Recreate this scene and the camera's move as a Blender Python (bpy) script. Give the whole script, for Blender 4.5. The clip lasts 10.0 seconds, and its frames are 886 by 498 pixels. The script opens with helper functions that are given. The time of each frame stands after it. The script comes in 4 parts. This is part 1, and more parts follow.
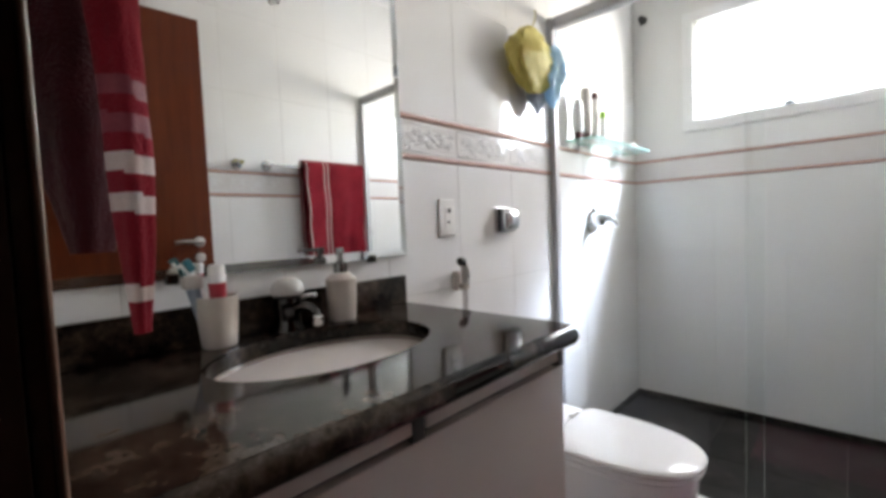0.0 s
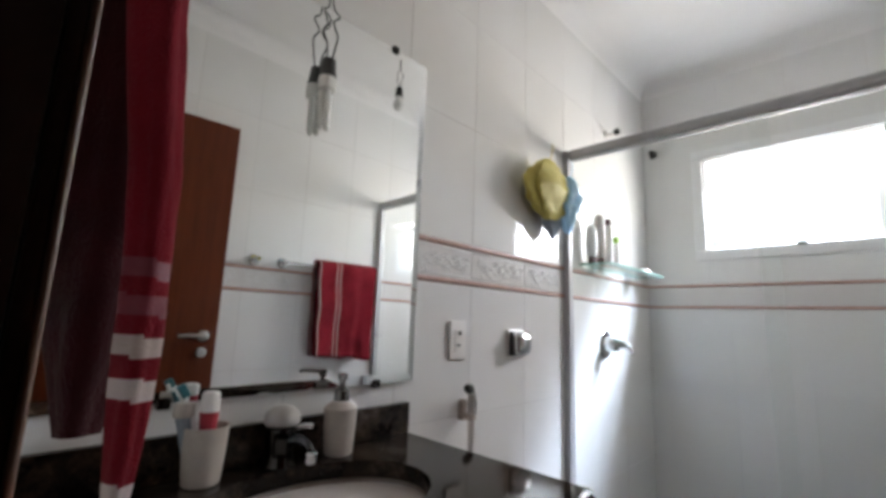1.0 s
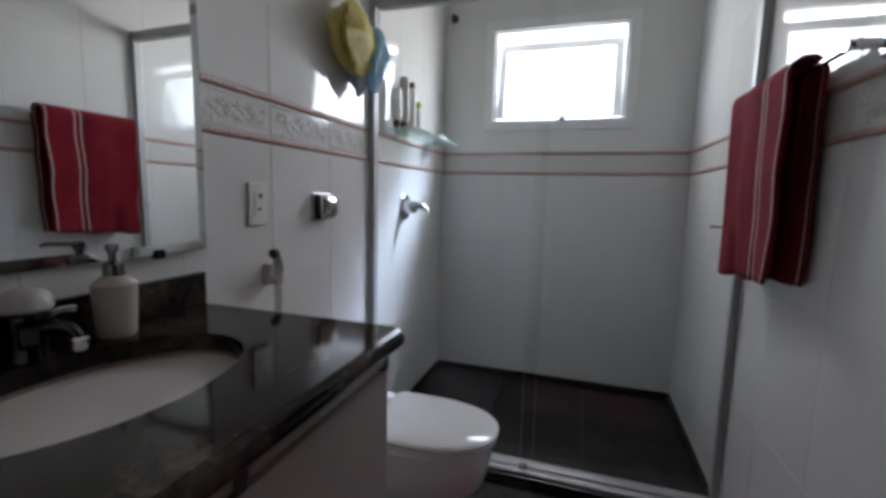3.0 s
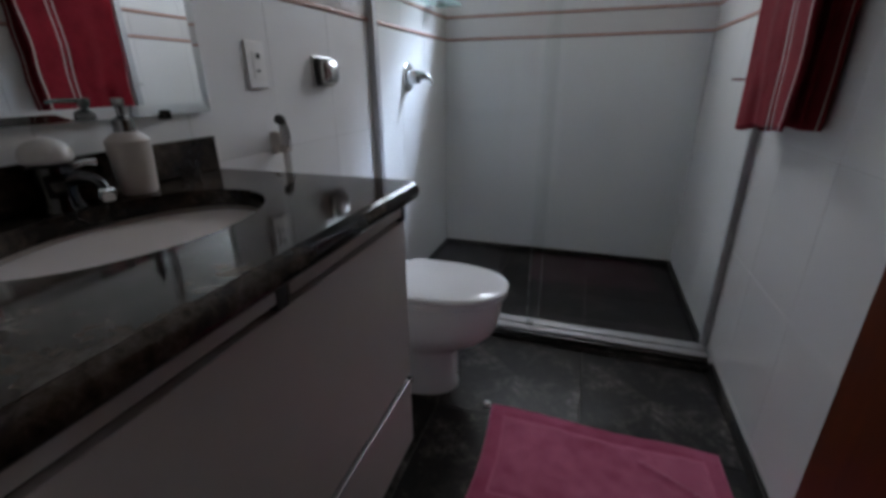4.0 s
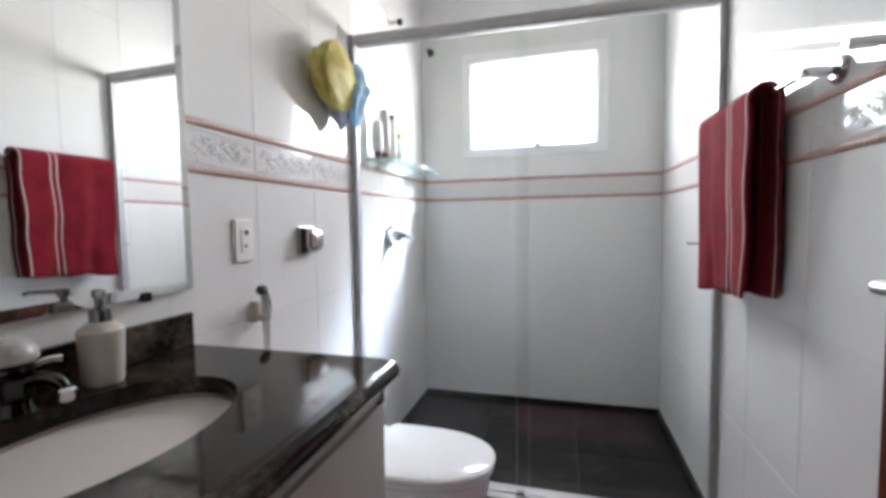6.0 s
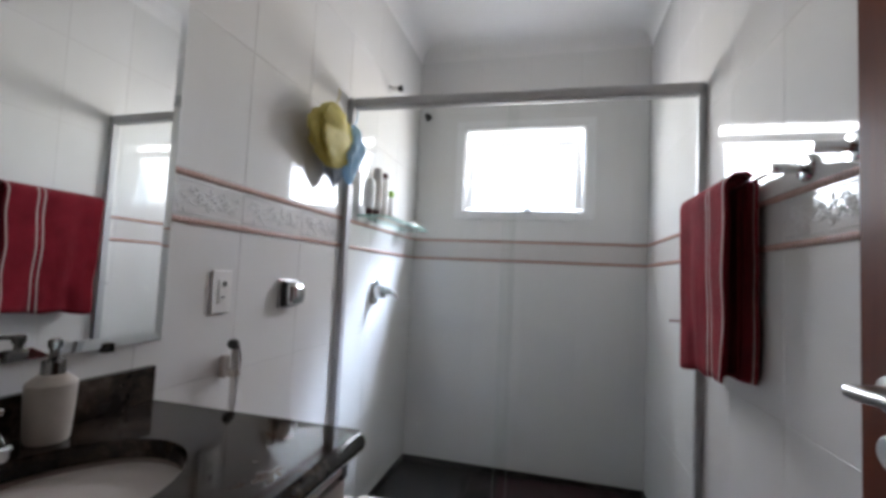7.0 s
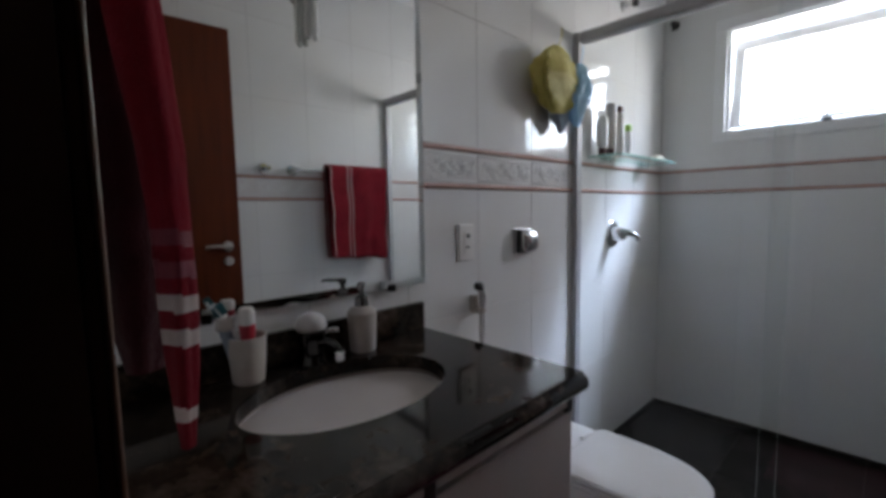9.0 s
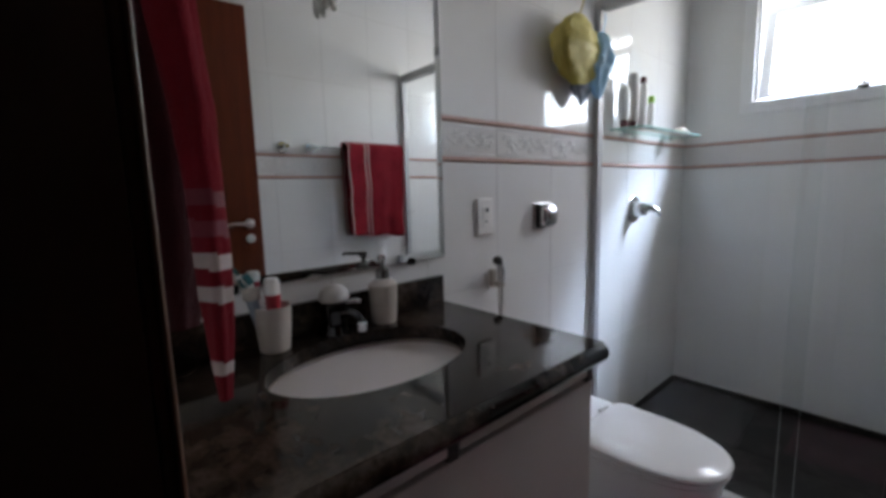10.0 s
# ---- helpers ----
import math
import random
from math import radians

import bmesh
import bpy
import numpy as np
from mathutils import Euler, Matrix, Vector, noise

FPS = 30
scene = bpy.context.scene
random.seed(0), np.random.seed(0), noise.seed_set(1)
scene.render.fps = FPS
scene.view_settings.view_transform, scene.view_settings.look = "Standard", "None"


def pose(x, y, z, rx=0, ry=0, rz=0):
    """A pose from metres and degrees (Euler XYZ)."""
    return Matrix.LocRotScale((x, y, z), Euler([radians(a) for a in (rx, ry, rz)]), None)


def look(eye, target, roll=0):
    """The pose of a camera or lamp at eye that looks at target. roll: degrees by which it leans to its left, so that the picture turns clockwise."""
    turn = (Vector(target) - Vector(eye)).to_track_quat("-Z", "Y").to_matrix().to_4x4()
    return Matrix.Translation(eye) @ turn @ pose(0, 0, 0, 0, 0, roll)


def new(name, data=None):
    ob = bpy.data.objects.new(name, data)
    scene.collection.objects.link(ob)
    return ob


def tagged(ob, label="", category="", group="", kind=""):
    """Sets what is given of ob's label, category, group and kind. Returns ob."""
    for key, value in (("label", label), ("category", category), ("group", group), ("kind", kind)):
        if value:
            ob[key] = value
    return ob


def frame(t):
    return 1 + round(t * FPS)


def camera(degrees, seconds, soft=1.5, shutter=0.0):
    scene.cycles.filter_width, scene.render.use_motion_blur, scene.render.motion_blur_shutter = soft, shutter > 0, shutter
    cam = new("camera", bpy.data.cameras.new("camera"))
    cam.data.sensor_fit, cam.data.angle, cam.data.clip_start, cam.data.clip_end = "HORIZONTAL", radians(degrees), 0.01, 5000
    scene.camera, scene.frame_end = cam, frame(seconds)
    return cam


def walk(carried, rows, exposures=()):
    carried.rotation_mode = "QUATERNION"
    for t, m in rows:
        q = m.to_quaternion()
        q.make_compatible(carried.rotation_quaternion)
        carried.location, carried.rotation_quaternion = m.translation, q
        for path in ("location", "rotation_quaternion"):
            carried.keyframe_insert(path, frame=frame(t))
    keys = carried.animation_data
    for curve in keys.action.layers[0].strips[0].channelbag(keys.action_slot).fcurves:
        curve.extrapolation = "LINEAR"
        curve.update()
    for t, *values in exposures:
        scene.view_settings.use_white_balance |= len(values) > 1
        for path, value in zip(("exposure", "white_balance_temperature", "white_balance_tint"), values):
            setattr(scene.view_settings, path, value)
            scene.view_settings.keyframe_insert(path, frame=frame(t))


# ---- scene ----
cam = camera(91.3, 10.0, soft=3.7)
PATH = [
    (0, (0.956, -0.061, 1.085), (-0.416, 1.39, 0.98), -2.4),
    (0.5, (0.928, -0.053, 1.141), (-0.449, 1.389, 1.286), 0.6),
    (1, (0.937, -0.057, 1.171), (-0.446, 1.35, 1.497), 2.1),
    (1.5, (0.932, -0.045, 1.185), (-0.246, 1.534, 1.533), 4.1),
    (2, (0.925, -0.039, 1.189), (0.053, 1.724, 1.549), 5.1),
    (2.5, (0.904, -0.046, 1.175), (0.237, 1.838, 1.23), 1.8),
    (2.7, (0.894, -0.044, 1.169), (0.271, 1.855, 1.107), 1.8),
    (3.8, (0.885, -0.072, 1.075), (0.298, 1.719, 0.405), -0.1),
    (4, (0.882, -0.08, 1.068), (0.295, 1.689, 0.344), -0.5),
    (4.5, (0.876, -0.093, 1.031), (0.313, 1.602, 0.132), -0.8),
    (5, (0.872, -0.102, 1.02), (0.321, 1.562, 0.057), -1.6),
    (5.5, (0.876, -0.079, 1.076), (0.368, 1.749, 0.443), -1.2),
    (6, (0.877, -0.065, 1.158), (0.346, 1.859, 1.03), -0.9),
    (6.2, (0.878, -0.067, 1.183), (0.347, 1.861, 1.221), -0.7),
    (7.3, (0.911, -0.043, 1.188), (0.39, 1.884, 1.301), 4.5),
    (7.5, (0.921, -0.036, 1.178), (0.325, 1.872, 1.253), 4.6),
    (8, (0.953, -0.041, 1.197), (0.085, 1.757, 1.081), 3.5),
    (8.5, (0.977, -0.066, 1.214), (-0.304, 1.458, 1.024), 0.2),
    (9, (0.98, -0.07, 1.222), (-0.458, 1.308, 1.04), -1.0),
    (9.5, (0.988, -0.083, 1.21), (-0.517, 1.213, 0.976), -1.9),
    (10, (0.978, -0.081, 1.203), (-0.504, 1.234, 0.933), -1.5),
]
walk(cam, [(t, look(eye, target, roll)) for t, eye, target, roll in PATH],
     exposures=[(0, 4.7, 6870, 11), (0.5, 4.55, 6820, 11), (1, 4.2, 6770, 11), (2, 3.67, 6670, 12), (2.5, 3.26, 6540, 12),
                (4, 3.28, 6270, 11), (4.5, 3.68, 6270, 11), (5, 4.13, 6270, 11), (5.5, 4.48, 6370, 12), (6, 4.63, 6550, 12),
                (7.5, 3.35, 6540, 13), (8, 3.15, 6450, 12), (8.5, 3.0, 6420, 12), (9, 3.18, 6370, 12), (9.5, 3.4, 6370, 12),
                (10, 3.54, 6370, 12)])

# ---- light ----
W, L, H = 1.430, 2.672, 2.70          # room: width, length to the window wall, height
DW = -0.055                          # inner face of the door wall
world = bpy.data.worlds.new("sky")
scene.world = world
world.use_nodes = True
wn = world.node_tree
sky = wn.nodes.new("ShaderNodeTexSky")
sky.sky_type, sky.sun_disc = "NISHITA", False
sky.sun_elevation, sky.sun_rotation = radians(53), radians(38)
wn.links.new(sky.outputs[0], wn.nodes["Background"].inputs[0])
wn.nodes["Background"].inputs[1].default_value = 0.12


def lamp(name, m, sx, sy, watts, colour):
    d = bpy.data.lights.new(name, "AREA")
    d.shape, d.size, d.size_y, d.energy, d.color = "RECTANGLE", sx, sy, watts, colour
    o = new(name, d)
    o.matrix_world = m
    return o


lamp("window_daylight", look((0.69, 2.96, 1.96), (0.69, 0.9, 1.2)), 1.0, 0.80, 3.6, (1.0, 0.985, 0.955))
sun_data = bpy.data.lights.new("sun", "SUN")
sun_data.energy, sun_data.angle, sun_data.color = 3.8, radians(32), (0.63, 0.77, 1.0)
new("sun", sun_data).matrix_world = look((0.72, 0.70, 1.15), (0, 0, 0))


# ---- materials ----
def nodes(name):
    m = bpy.data.materials.new(name)
    m.use_nodes = True
    t = m.node_tree
    return m, t, t.nodes["Principled BSDF"]


def noise_tex(t, scale, detail=4, rough=0.6, coords="Object", stretch=None):
    c = t.nodes.new("ShaderNodeTexCoord")
    n = t.nodes.new("ShaderNodeTexNoise")
    n.inputs["Scale"].default_value, n.inputs["Detail"].default_value, n.inputs["Roughness"].default_value = scale, detail, rough
    if stretch:
        mp = t.nodes.new("ShaderNodeMapping")
        mp.inputs["Scale"].default_value = stretch
        t.links.new(c.outputs[coords], mp.inputs[0])
        t.links.new(mp.outputs[0], n.inputs["Vector"])
    else:
        t.links.new(c.outputs[coords], n.inputs["Vector"])
    return n


def ramp(t, src, stops):
    r = t.nodes.new("ShaderNodeValToRGB")
    while len(r.color_ramp.elements) < len(stops):
        r.color_ramp.elements.new(0.5)
    for e, (p, c) in zip(r.color_ramp.elements, stops):
        e.position, e.color = p, (*c, 1)
    t.links.new(src, r.inputs[0])
    return r


def bump(t, bsdf, src, strength, dist=0.002):
    b = t.nodes.new("ShaderNodeBump")
    b.inputs["Strength"].default_value, b.inputs["Distance"].default_value = strength, dist
    t.links.new(src, b.inputs["Height"])
    t.links.new(b.outputs[0], bsdf.inputs["Normal"])


def surface(name, c1, c2, scale, rough, metal=0.0, bumps=0.1, dist=0.002, fine=None, stretch=None, rough_var=0.08, coat=0.0, spec=0.5, sheen=0.0):
    """A two-scale surface: slow colour change, fine relief, uneven gloss."""
    m, t, b = nodes(name)
    n = noise_tex(t, scale, 5, 0.6, stretch=stretch)
    r = ramp(t, n.outputs[0], [(0.3, c1), (0.7, c2)])
    t.links.new(r.outputs[0], b.inputs["Base Color"])
    f = noise_tex(t, fine or scale * 9, 3, 0.6, stretch=stretch)
    if bumps:
        bump(t, b, f.outputs[0], bumps, dist)
    mr = t.nodes.new("ShaderNodeMapRange")
    mr.inputs["To Min"].default_value, mr.inputs["To Max"].default_value = max(0.0, rough - rough_var), rough + rough_var
    t.links.new(n.outputs[0], mr.inputs[0])
    t.links.new(mr.outputs[0], b.inputs["Roughness"])
    b.inputs["Metallic"].default_value = metal
    b.inputs["Specular IOR Level"].default_value = spec
    if coat:
        b.inputs["Coat Weight"].default_value, b.inputs["Coat Roughness"].default_value = coat, 0.05
    if sheen:
        b.inputs["Sheen Weight"].default_value = sheen
    return m


def tile_material(name, base, rough):
    """Glazed tile: each piece a little different, with a faint wavy glaze."""
    m, t, b = nodes(name)
    info = t.nodes.new("ShaderNodeObjectInfo")
    n = noise_tex(t, 3.0, 3)
    add = t.nodes.new("ShaderNodeMath")
    add.operation = "MULTIPLY_ADD"
    add.inputs[1].default_value = 0.6
    t.links.new(info.outputs["Random"], add.inputs[0])
    t.links.new(n.outputs[0], add.inputs[2])
    lo = tuple(c * 0.95 for c in base)
    r = ramp(t, add.outputs[0], [(0.3, lo), (1.0, base)])
    t.links.new(r.outputs[0], b.inputs["Base Color"])
    w = noise_tex(t, 9.0, 2, 0.4)
    bump(t, b, w.outputs[0], 0.05, 0.002)
    b.inputs["Roughness"].default_value = rough
    b.inputs["Specular IOR Level"].default_value = 0.43
    return m


def stone_material(name, stops, scale, rough, rough_var, vein=None, rnd=0.25, spec=0.5):
    m, t, b = nodes(name)
    b.inputs["Specular IOR Level"].default_value = spec
    n1 = noise_tex(t, scale, 9, 0.72)
    n2 = noise_tex(t, scale * 7, 6, 0.7)
    info = t.nodes.new("ShaderNodeObjectInfo")
    off = t.nodes.new("ShaderNodeMath")
    off.operation = "MULTIPLY_ADD"
    off.inputs[1].default_value = rnd
    t.links.new(info.outputs["Random"], off.inputs[0])
    t.links.new(n1.outputs[0], off.inputs[2])
    mix = t.nodes.new("ShaderNodeMath")
    mix.operation = "MULTIPLY_ADD"
    mix.inputs[1].default_value = 0.4
    t.links.new(n2.outputs[0], mix.inputs[0])
    t.links.new(off.outputs[0], mix.inputs[2])
    r = ramp(t, mix.outputs[0], stops)
    t.links.new(r.outputs[0], b.inputs["Base Color"])
    mr = t.nodes.new("ShaderNodeMapRange")
    mr.inputs["To Min"].default_value, mr.inputs["To Max"].default_value = max(0.02, rough - rough_var), rough + rough_var
    t.links.new(n2.outputs[0], mr.inputs[0])
    t.links.new(mr.outputs[0], b.inputs["Roughness"])
    if vein:
        bump(t, b, n2.outputs[0], vein, 0.003)
    return m


def glass_material(name, tint, gloss, milk=0.0):
    """A thin pane: clear, with a reflection that grows at a slant."""
    m = bpy.data.materials.new(name)
    m.use_nodes = True
    t = m.node_tree
    t.nodes.remove(t.nodes["Principled BSDF"])
    out = t.nodes["Material Output"]
    tr, gl, lw, mx = (t.nodes.new("ShaderNode" + k) for k in ("BsdfTransparent", "BsdfGlossy", "LayerWeight", "MixShader"))
    power, share = t.nodes.new("ShaderNodeMath"), t.nodes.new("ShaderNodeMath")
    power.operation, share.operation = "POWER", "MULTIPLY_ADD"
    power.inputs[1].default_value, share.inputs[1].default_value, share.inputs[2].default_value = 5.0, 0.95, 0.022
    lw.inputs[0].default_value = 0.5
    tr.inputs[0].default_value = (*tint, 1)
    gl.inputs["Roughness"].default_value = gloss
    base = tr.outputs[0]
    if milk:
        tl, m2 = t.nodes.new("ShaderNodeBsdfTranslucent"), t.nodes.new("ShaderNodeMixShader")
        m2.inputs[0].default_value = milk
        t.links.new(tr.outputs[0], m2.inputs[1])
        t.links.new(tl.outputs[0], m2.inputs[2])
        base = m2.outputs[0]
    t.links.new(lw.outputs["Facing"], power.inputs[0])
    t.links.new(power.outputs[0], share.inputs[0])
    t.links.new(share.outputs[0], mx.inputs[0])
    t.links.new(base, mx.inputs[1])
    t.links.new(gl.outputs[0], mx.inputs[2])
    t.links.new(mx.outputs[0], out.inputs[0])
    return m


def plain(name, c, rough, metal=0.0, spec=0.5, trans=0.0):
    m, t, b = nodes(name)
    n = noise_tex(t, 14.0, 4)
    r = ramp(t, n.outputs[0], [(0.25, tuple(v * 0.9 for v in c)), (0.75, c)])
    t.links.new(r.outputs[0], b.inputs["Base Color"])
    b.inputs["Roughness"].default_value, b.inputs["Metallic"].default_value = rough, metal
    b.inputs["Specular IOR Level"].default_value = spec
    b.inputs["Transmission Weight"].default_value = trans
    return m


TILE = tile_material("glazed_white_tile", (0.755, 0.75, 0.738), 0.035)
BAND = tile_material("glazed_cream_band", (0.68, 0.66, 0.645), 0.06)
GROUT = surface("grout", (0.50, 0.49, 0.47), (0.60, 0.59, 0.57), 12, 0.9)
FLOORGROUT = surface("grey_floor_grout", (0.17, 0.165, 0.16), (0.25, 0.24, 0.23), 12, 0.9)
PINK = surface("terracotta_pink_glaze", (0.46, 0.28, 0.235), (0.55, 0.38, 0.33), 40, 0.2, bumps=0.1)
CEIL = surface("white_ceiling_paint", (0.76, 0.75, 0.74), (0.82, 0.81, 0.80), 2.0, 0.85, bumps=0.08, fine=60)
SLATE = stone_material("dark_slate_tile", [(0.60, (0.005, 0.005, 0.005)), (0.73, (0.014, 0.0125, 0.012)), (0.82, (0.058, 0.050, 0.046)), (0.91, (0.17, 0.155, 0.145))], 6, 0.34, 0.12, 0.35, rnd=0.06, spec=0.3)
SHOWERSLATE = stone_material("smooth_dark_slate_tile", [(0.60, (0.005, 0.0045, 0.0045)), (0.74, (0.012, 0.0105, 0.0105)), (0.84, (0.034, 0.029, 0.028)), (0.93, (0.08, 0.07, 0.067))], 5, 0.36, 0.10, 0.25, rnd=0.04, spec=0.28)
GRANITE = stone_material("polished_dark_granite", [(0.50, (0.003, 0.0025, 0.002)), (0.64, (0.008, 0.0065, 0.0055)), (0.76, (0.032, 0.022, 0.017)), (0.95, (0.11, 0.083, 0.066))], 6, 0.07, 0.03, None, 0.0, 0.24)
LAMINATE = surface("matt_off_white_laminate", (0.56, 0.51, 0.49), (0.60, 0.55, 0.53), 3, 0.45, bumps=0.03)
DOORWOOD = surface("red_brown_varnished_wood", (0.092, 0.015, 0.0035), (0.140, 0.026, 0.006), 4, 0.32, stretch=(9, 9, 0.7), bumps=0.08, spec=0.3)
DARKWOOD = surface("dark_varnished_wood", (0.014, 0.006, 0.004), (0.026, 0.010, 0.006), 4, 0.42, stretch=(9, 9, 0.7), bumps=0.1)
LITEDGE = surface("lit_wood_edge", (0.10, 0.052, 0.033), (0.16, 0.085, 0.058), 14, 0.45, stretch=(9, 9, 0.7))
RAILALU = surface("matt_anodised_aluminium", (0.42, 0.42, 0.43), (0.50, 0.50, 0.51), 20, 0.55, metal=0.35, bumps=0.04, spec=0.25)
ALU = surface("brushed_aluminium", (0.50, 0.50, 0.51), (0.60, 0.60, 0.61), 20, 0.38, metal=0.9, bumps=0.04)
CHROME = plain("chrome", (0.72, 0.73, 0.74), 0.08, 1.0)
# chrome in a darker and rougher grey
DARKCHROME = plain("dull_dark_chrome", (0.24, 0.24, 0.24), 0.24, 1.0)
# the tap's dark reflections are put into the metal's own colour here
TAPDARK = plain("dark_reflecting_chrome", (0.055, 0.055, 0.055), 0.12, 1.0)
BUTTON = plain("worn_chrome", (0.62, 0.62, 0.62), 0.2, 1.0)
STEEL = plain("satin_steel", (0.62, 0.61, 0.60), 0.28, 1.0)
CERAMIC = surface("white_vitreous_china", (0.84, 0.845, 0.86), (0.87, 0.875, 0.89), 3, 0.08, bumps=0.0, rough_var=0.03)
# ivory taken well down, so the colour carries the shade inside the bowl
BASIN = surface("shaded_ivory_china", (0.30, 0.255, 0.235), (0.34, 0.29, 0.265), 3, 0.1, bumps=0.0, rough_var=0.03)
CREAM = surface("cream_stoneware", (0.43, 0.385, 0.345), (0.50, 0.45, 0.405), 25, 0.35, bumps=0.15)
KNOB = plain("greyed_white_plastic", (0.44, 0.42, 0.40), 0.3)
WHITEPL = surface("white_plastic", (0.74, 0.73, 0.71), (0.80, 0.79, 0.77), 8, 0.3, bumps=0.02)
PAINTMET = surface("white_painted_metal", (0.76, 0.76, 0.76), (0.82, 0.82, 0.82), 8, 0.35, bumps=0.02)
BLACKPL = surface("black_plastic", (0.012, 0.012, 0.012), (0.025, 0.025, 0.025), 10, 0.4)
RED = surface("crimson_terry", (0.165, 0.007, 0.015), (0.25, 0.014, 0.026), 9, 0.95, bumps=0.9, dist=0.003, fine=420, sheen=0.06, spec=0.1)
STRIPE = surface("white_terry", (0.50, 0.42, 0.40), (0.60, 0.52, 0.50), 30, 0.95, bumps=0.6, dist=0.002, fine=420, spec=0.1)
WINE = surface("wine_satin_weave", (0.16, 0.012, 0.03), (0.22, 0.025, 0.045), 30, 0.6, bumps=0.4, fine=300)
PINKMAT = surface("pink_terry", (0.50, 0.095, 0.19), (0.68, 0.185, 0.31), 12, 0.95, bumps=0.9, dist=0.004, fine=300, sheen=0.3, spec=0.1)
MATBORDER = surface("deep_pink_terry", (0.46, 0.075, 0.16), (0.58, 0.125, 0.235), 11, 0.95, bumps=0.9, dist=0.004, fine=300, sheen=0.3, spec=0.1)
MATLINE = surface("pale_pink_weave", (0.58, 0.155, 0.255), (0.68, 0.22, 0.33), 30, 0.9, bumps=0.5, fine=300, spec=0.1)
YELLOW = surface("yellow_nylon_mesh", (0.52, 0.44, 0.10), (0.68, 0.60, 0.19), 22, 0.6, bumps=0.9, dist=0.004, fine=140)
BLUE = surface("pale_blue_plastic", (0.42, 0.64, 0.84), (0.56, 0.76, 0.92), 18, 0.35, bumps=0.5, dist=0.003, fine=90)
GREYBLUE = surface("grey_blue_mesh", (0.22, 0.26, 0.32), (0.33, 0.38, 0.45), 18, 0.6, bumps=0.7, dist=0.003, fine=120)
TEAL = plain("teal_plastic", (0.035, 0.15, 0.18), 0.3)
GREEN = plain("lime_plastic", (0.30, 0.55, 0.06), 0.3)
REDPL = plain("red_plastic", (0.42, 0.03, 0.05), 0.35)
MAROON = plain("maroon_plastic", (0.08, 0.015, 0.02), 0.3)
BULB = plain("frosted_bulb_glass", (0.78, 0.78, 0.75), 0.25)
SOAP = plain("cream_soap", (0.75, 0.70, 0.60), 0.5)
MIRROR = plain("mirror_silver", (0.86, 0.88, 0.87), 0.0, 1.0)
for n in [n for n in MIRROR.node_tree.nodes if n.type == "VALTORGB"]:
    for e in n.color_ramp.elements:
        e.color = (0.87, 0.885, 0.88, 1)
GLASS = glass_material("shower_glass", (0.978, 0.988, 0.985), 0.0)
GLASSEDGE = plain("green_glass_edge", (0.35, 0.62, 0.56), 0.1)
PANEEDGE = plain("pale_green_glass_edge", (0.70, 0.80, 0.77), 0.12)
SHELFGLASS = glass_material("shelf_glass", (0.72, 0.90, 0.86), 0.02, 0.12)
FROST = glass_material("frosted_pane", (0.93, 0.95, 0.97), 0.25, 0.12)
# beige darkened to stand in for an unlit hall, which stays out of view
HALL = surface("dimmed_hall_paint", (0.13, 0.11, 0.09), (0.17, 0.145, 0.12), 2, 0.9)
SASH = plain("glare_lit_sash", (0.82, 0.82, 0.82), 0.35)


def let_light_through(mat, share):
    """Makes a material glow a little when lit from behind."""
    t = mat.node_tree
    b = t.nodes["Principled BSDF"]
    tl, mx = t.nodes.new("ShaderNodeBsdfTranslucent"), t.nodes.new("ShaderNodeMixShader")
    mx.inputs[0].default_value = share
    if b.inputs["Base Color"].links:
        t.links.new(b.inputs["Base Color"].links[0].from_socket, tl.inputs[0])
    t.links.new(b.outputs[0], mx.inputs[1])
    t.links.new(tl.outputs[0], mx.inputs[2])
    t.links.new(mx.outputs[0], t.nodes["Material Output"].inputs[0])


# the sash bars' glow stands in for glare around the bright window
let_light_through(SASH, 0.14)
let_light_through(BLUE, 0.45)
let_light_through(YELLOW, 0.25)
OUTSIDE = plain("pale_render_outside", (0.6, 0.6, 0.58), 0.9)


# ---- mesh helpers ----
def thing(name, at, label, category, group="", kind=""):
    e = new(name)
    e.empty_display_size = 0.05
    e.matrix_basis = Matrix.Translation(at)
    return tagged(e, label, category, group, kind)


def part(name, bm, material, parent=None, label="", smooth=True):
    me = bpy.data.meshes.new(name)
    bmesh.ops.recalc_face_normals(bm, faces=bm.faces)
    bm.to_mesh(me)
    bm.free()
    for mt in (material if isinstance(material, (list, tuple)) else [material]):
        me.materials.append(mt)
    if smooth:
        me.polygons.foreach_set("use_smooth", [True] * len(me.polygons))
        me.set_sharp_from_angle(angle=radians(38))
    ob = new(name, me)
    if smooth and len(me.polygons) < 400:
        ob.modifiers.new("even_shading", "WEIGHTED_NORMAL").keep_sharp = True
    if parent:
        ob.parent = parent
        if parent.type == "EMPTY":
            ob.matrix_parent_inverse = parent.matrix_basis.inverted()
    if label:
        ob["label"] = label
    return ob


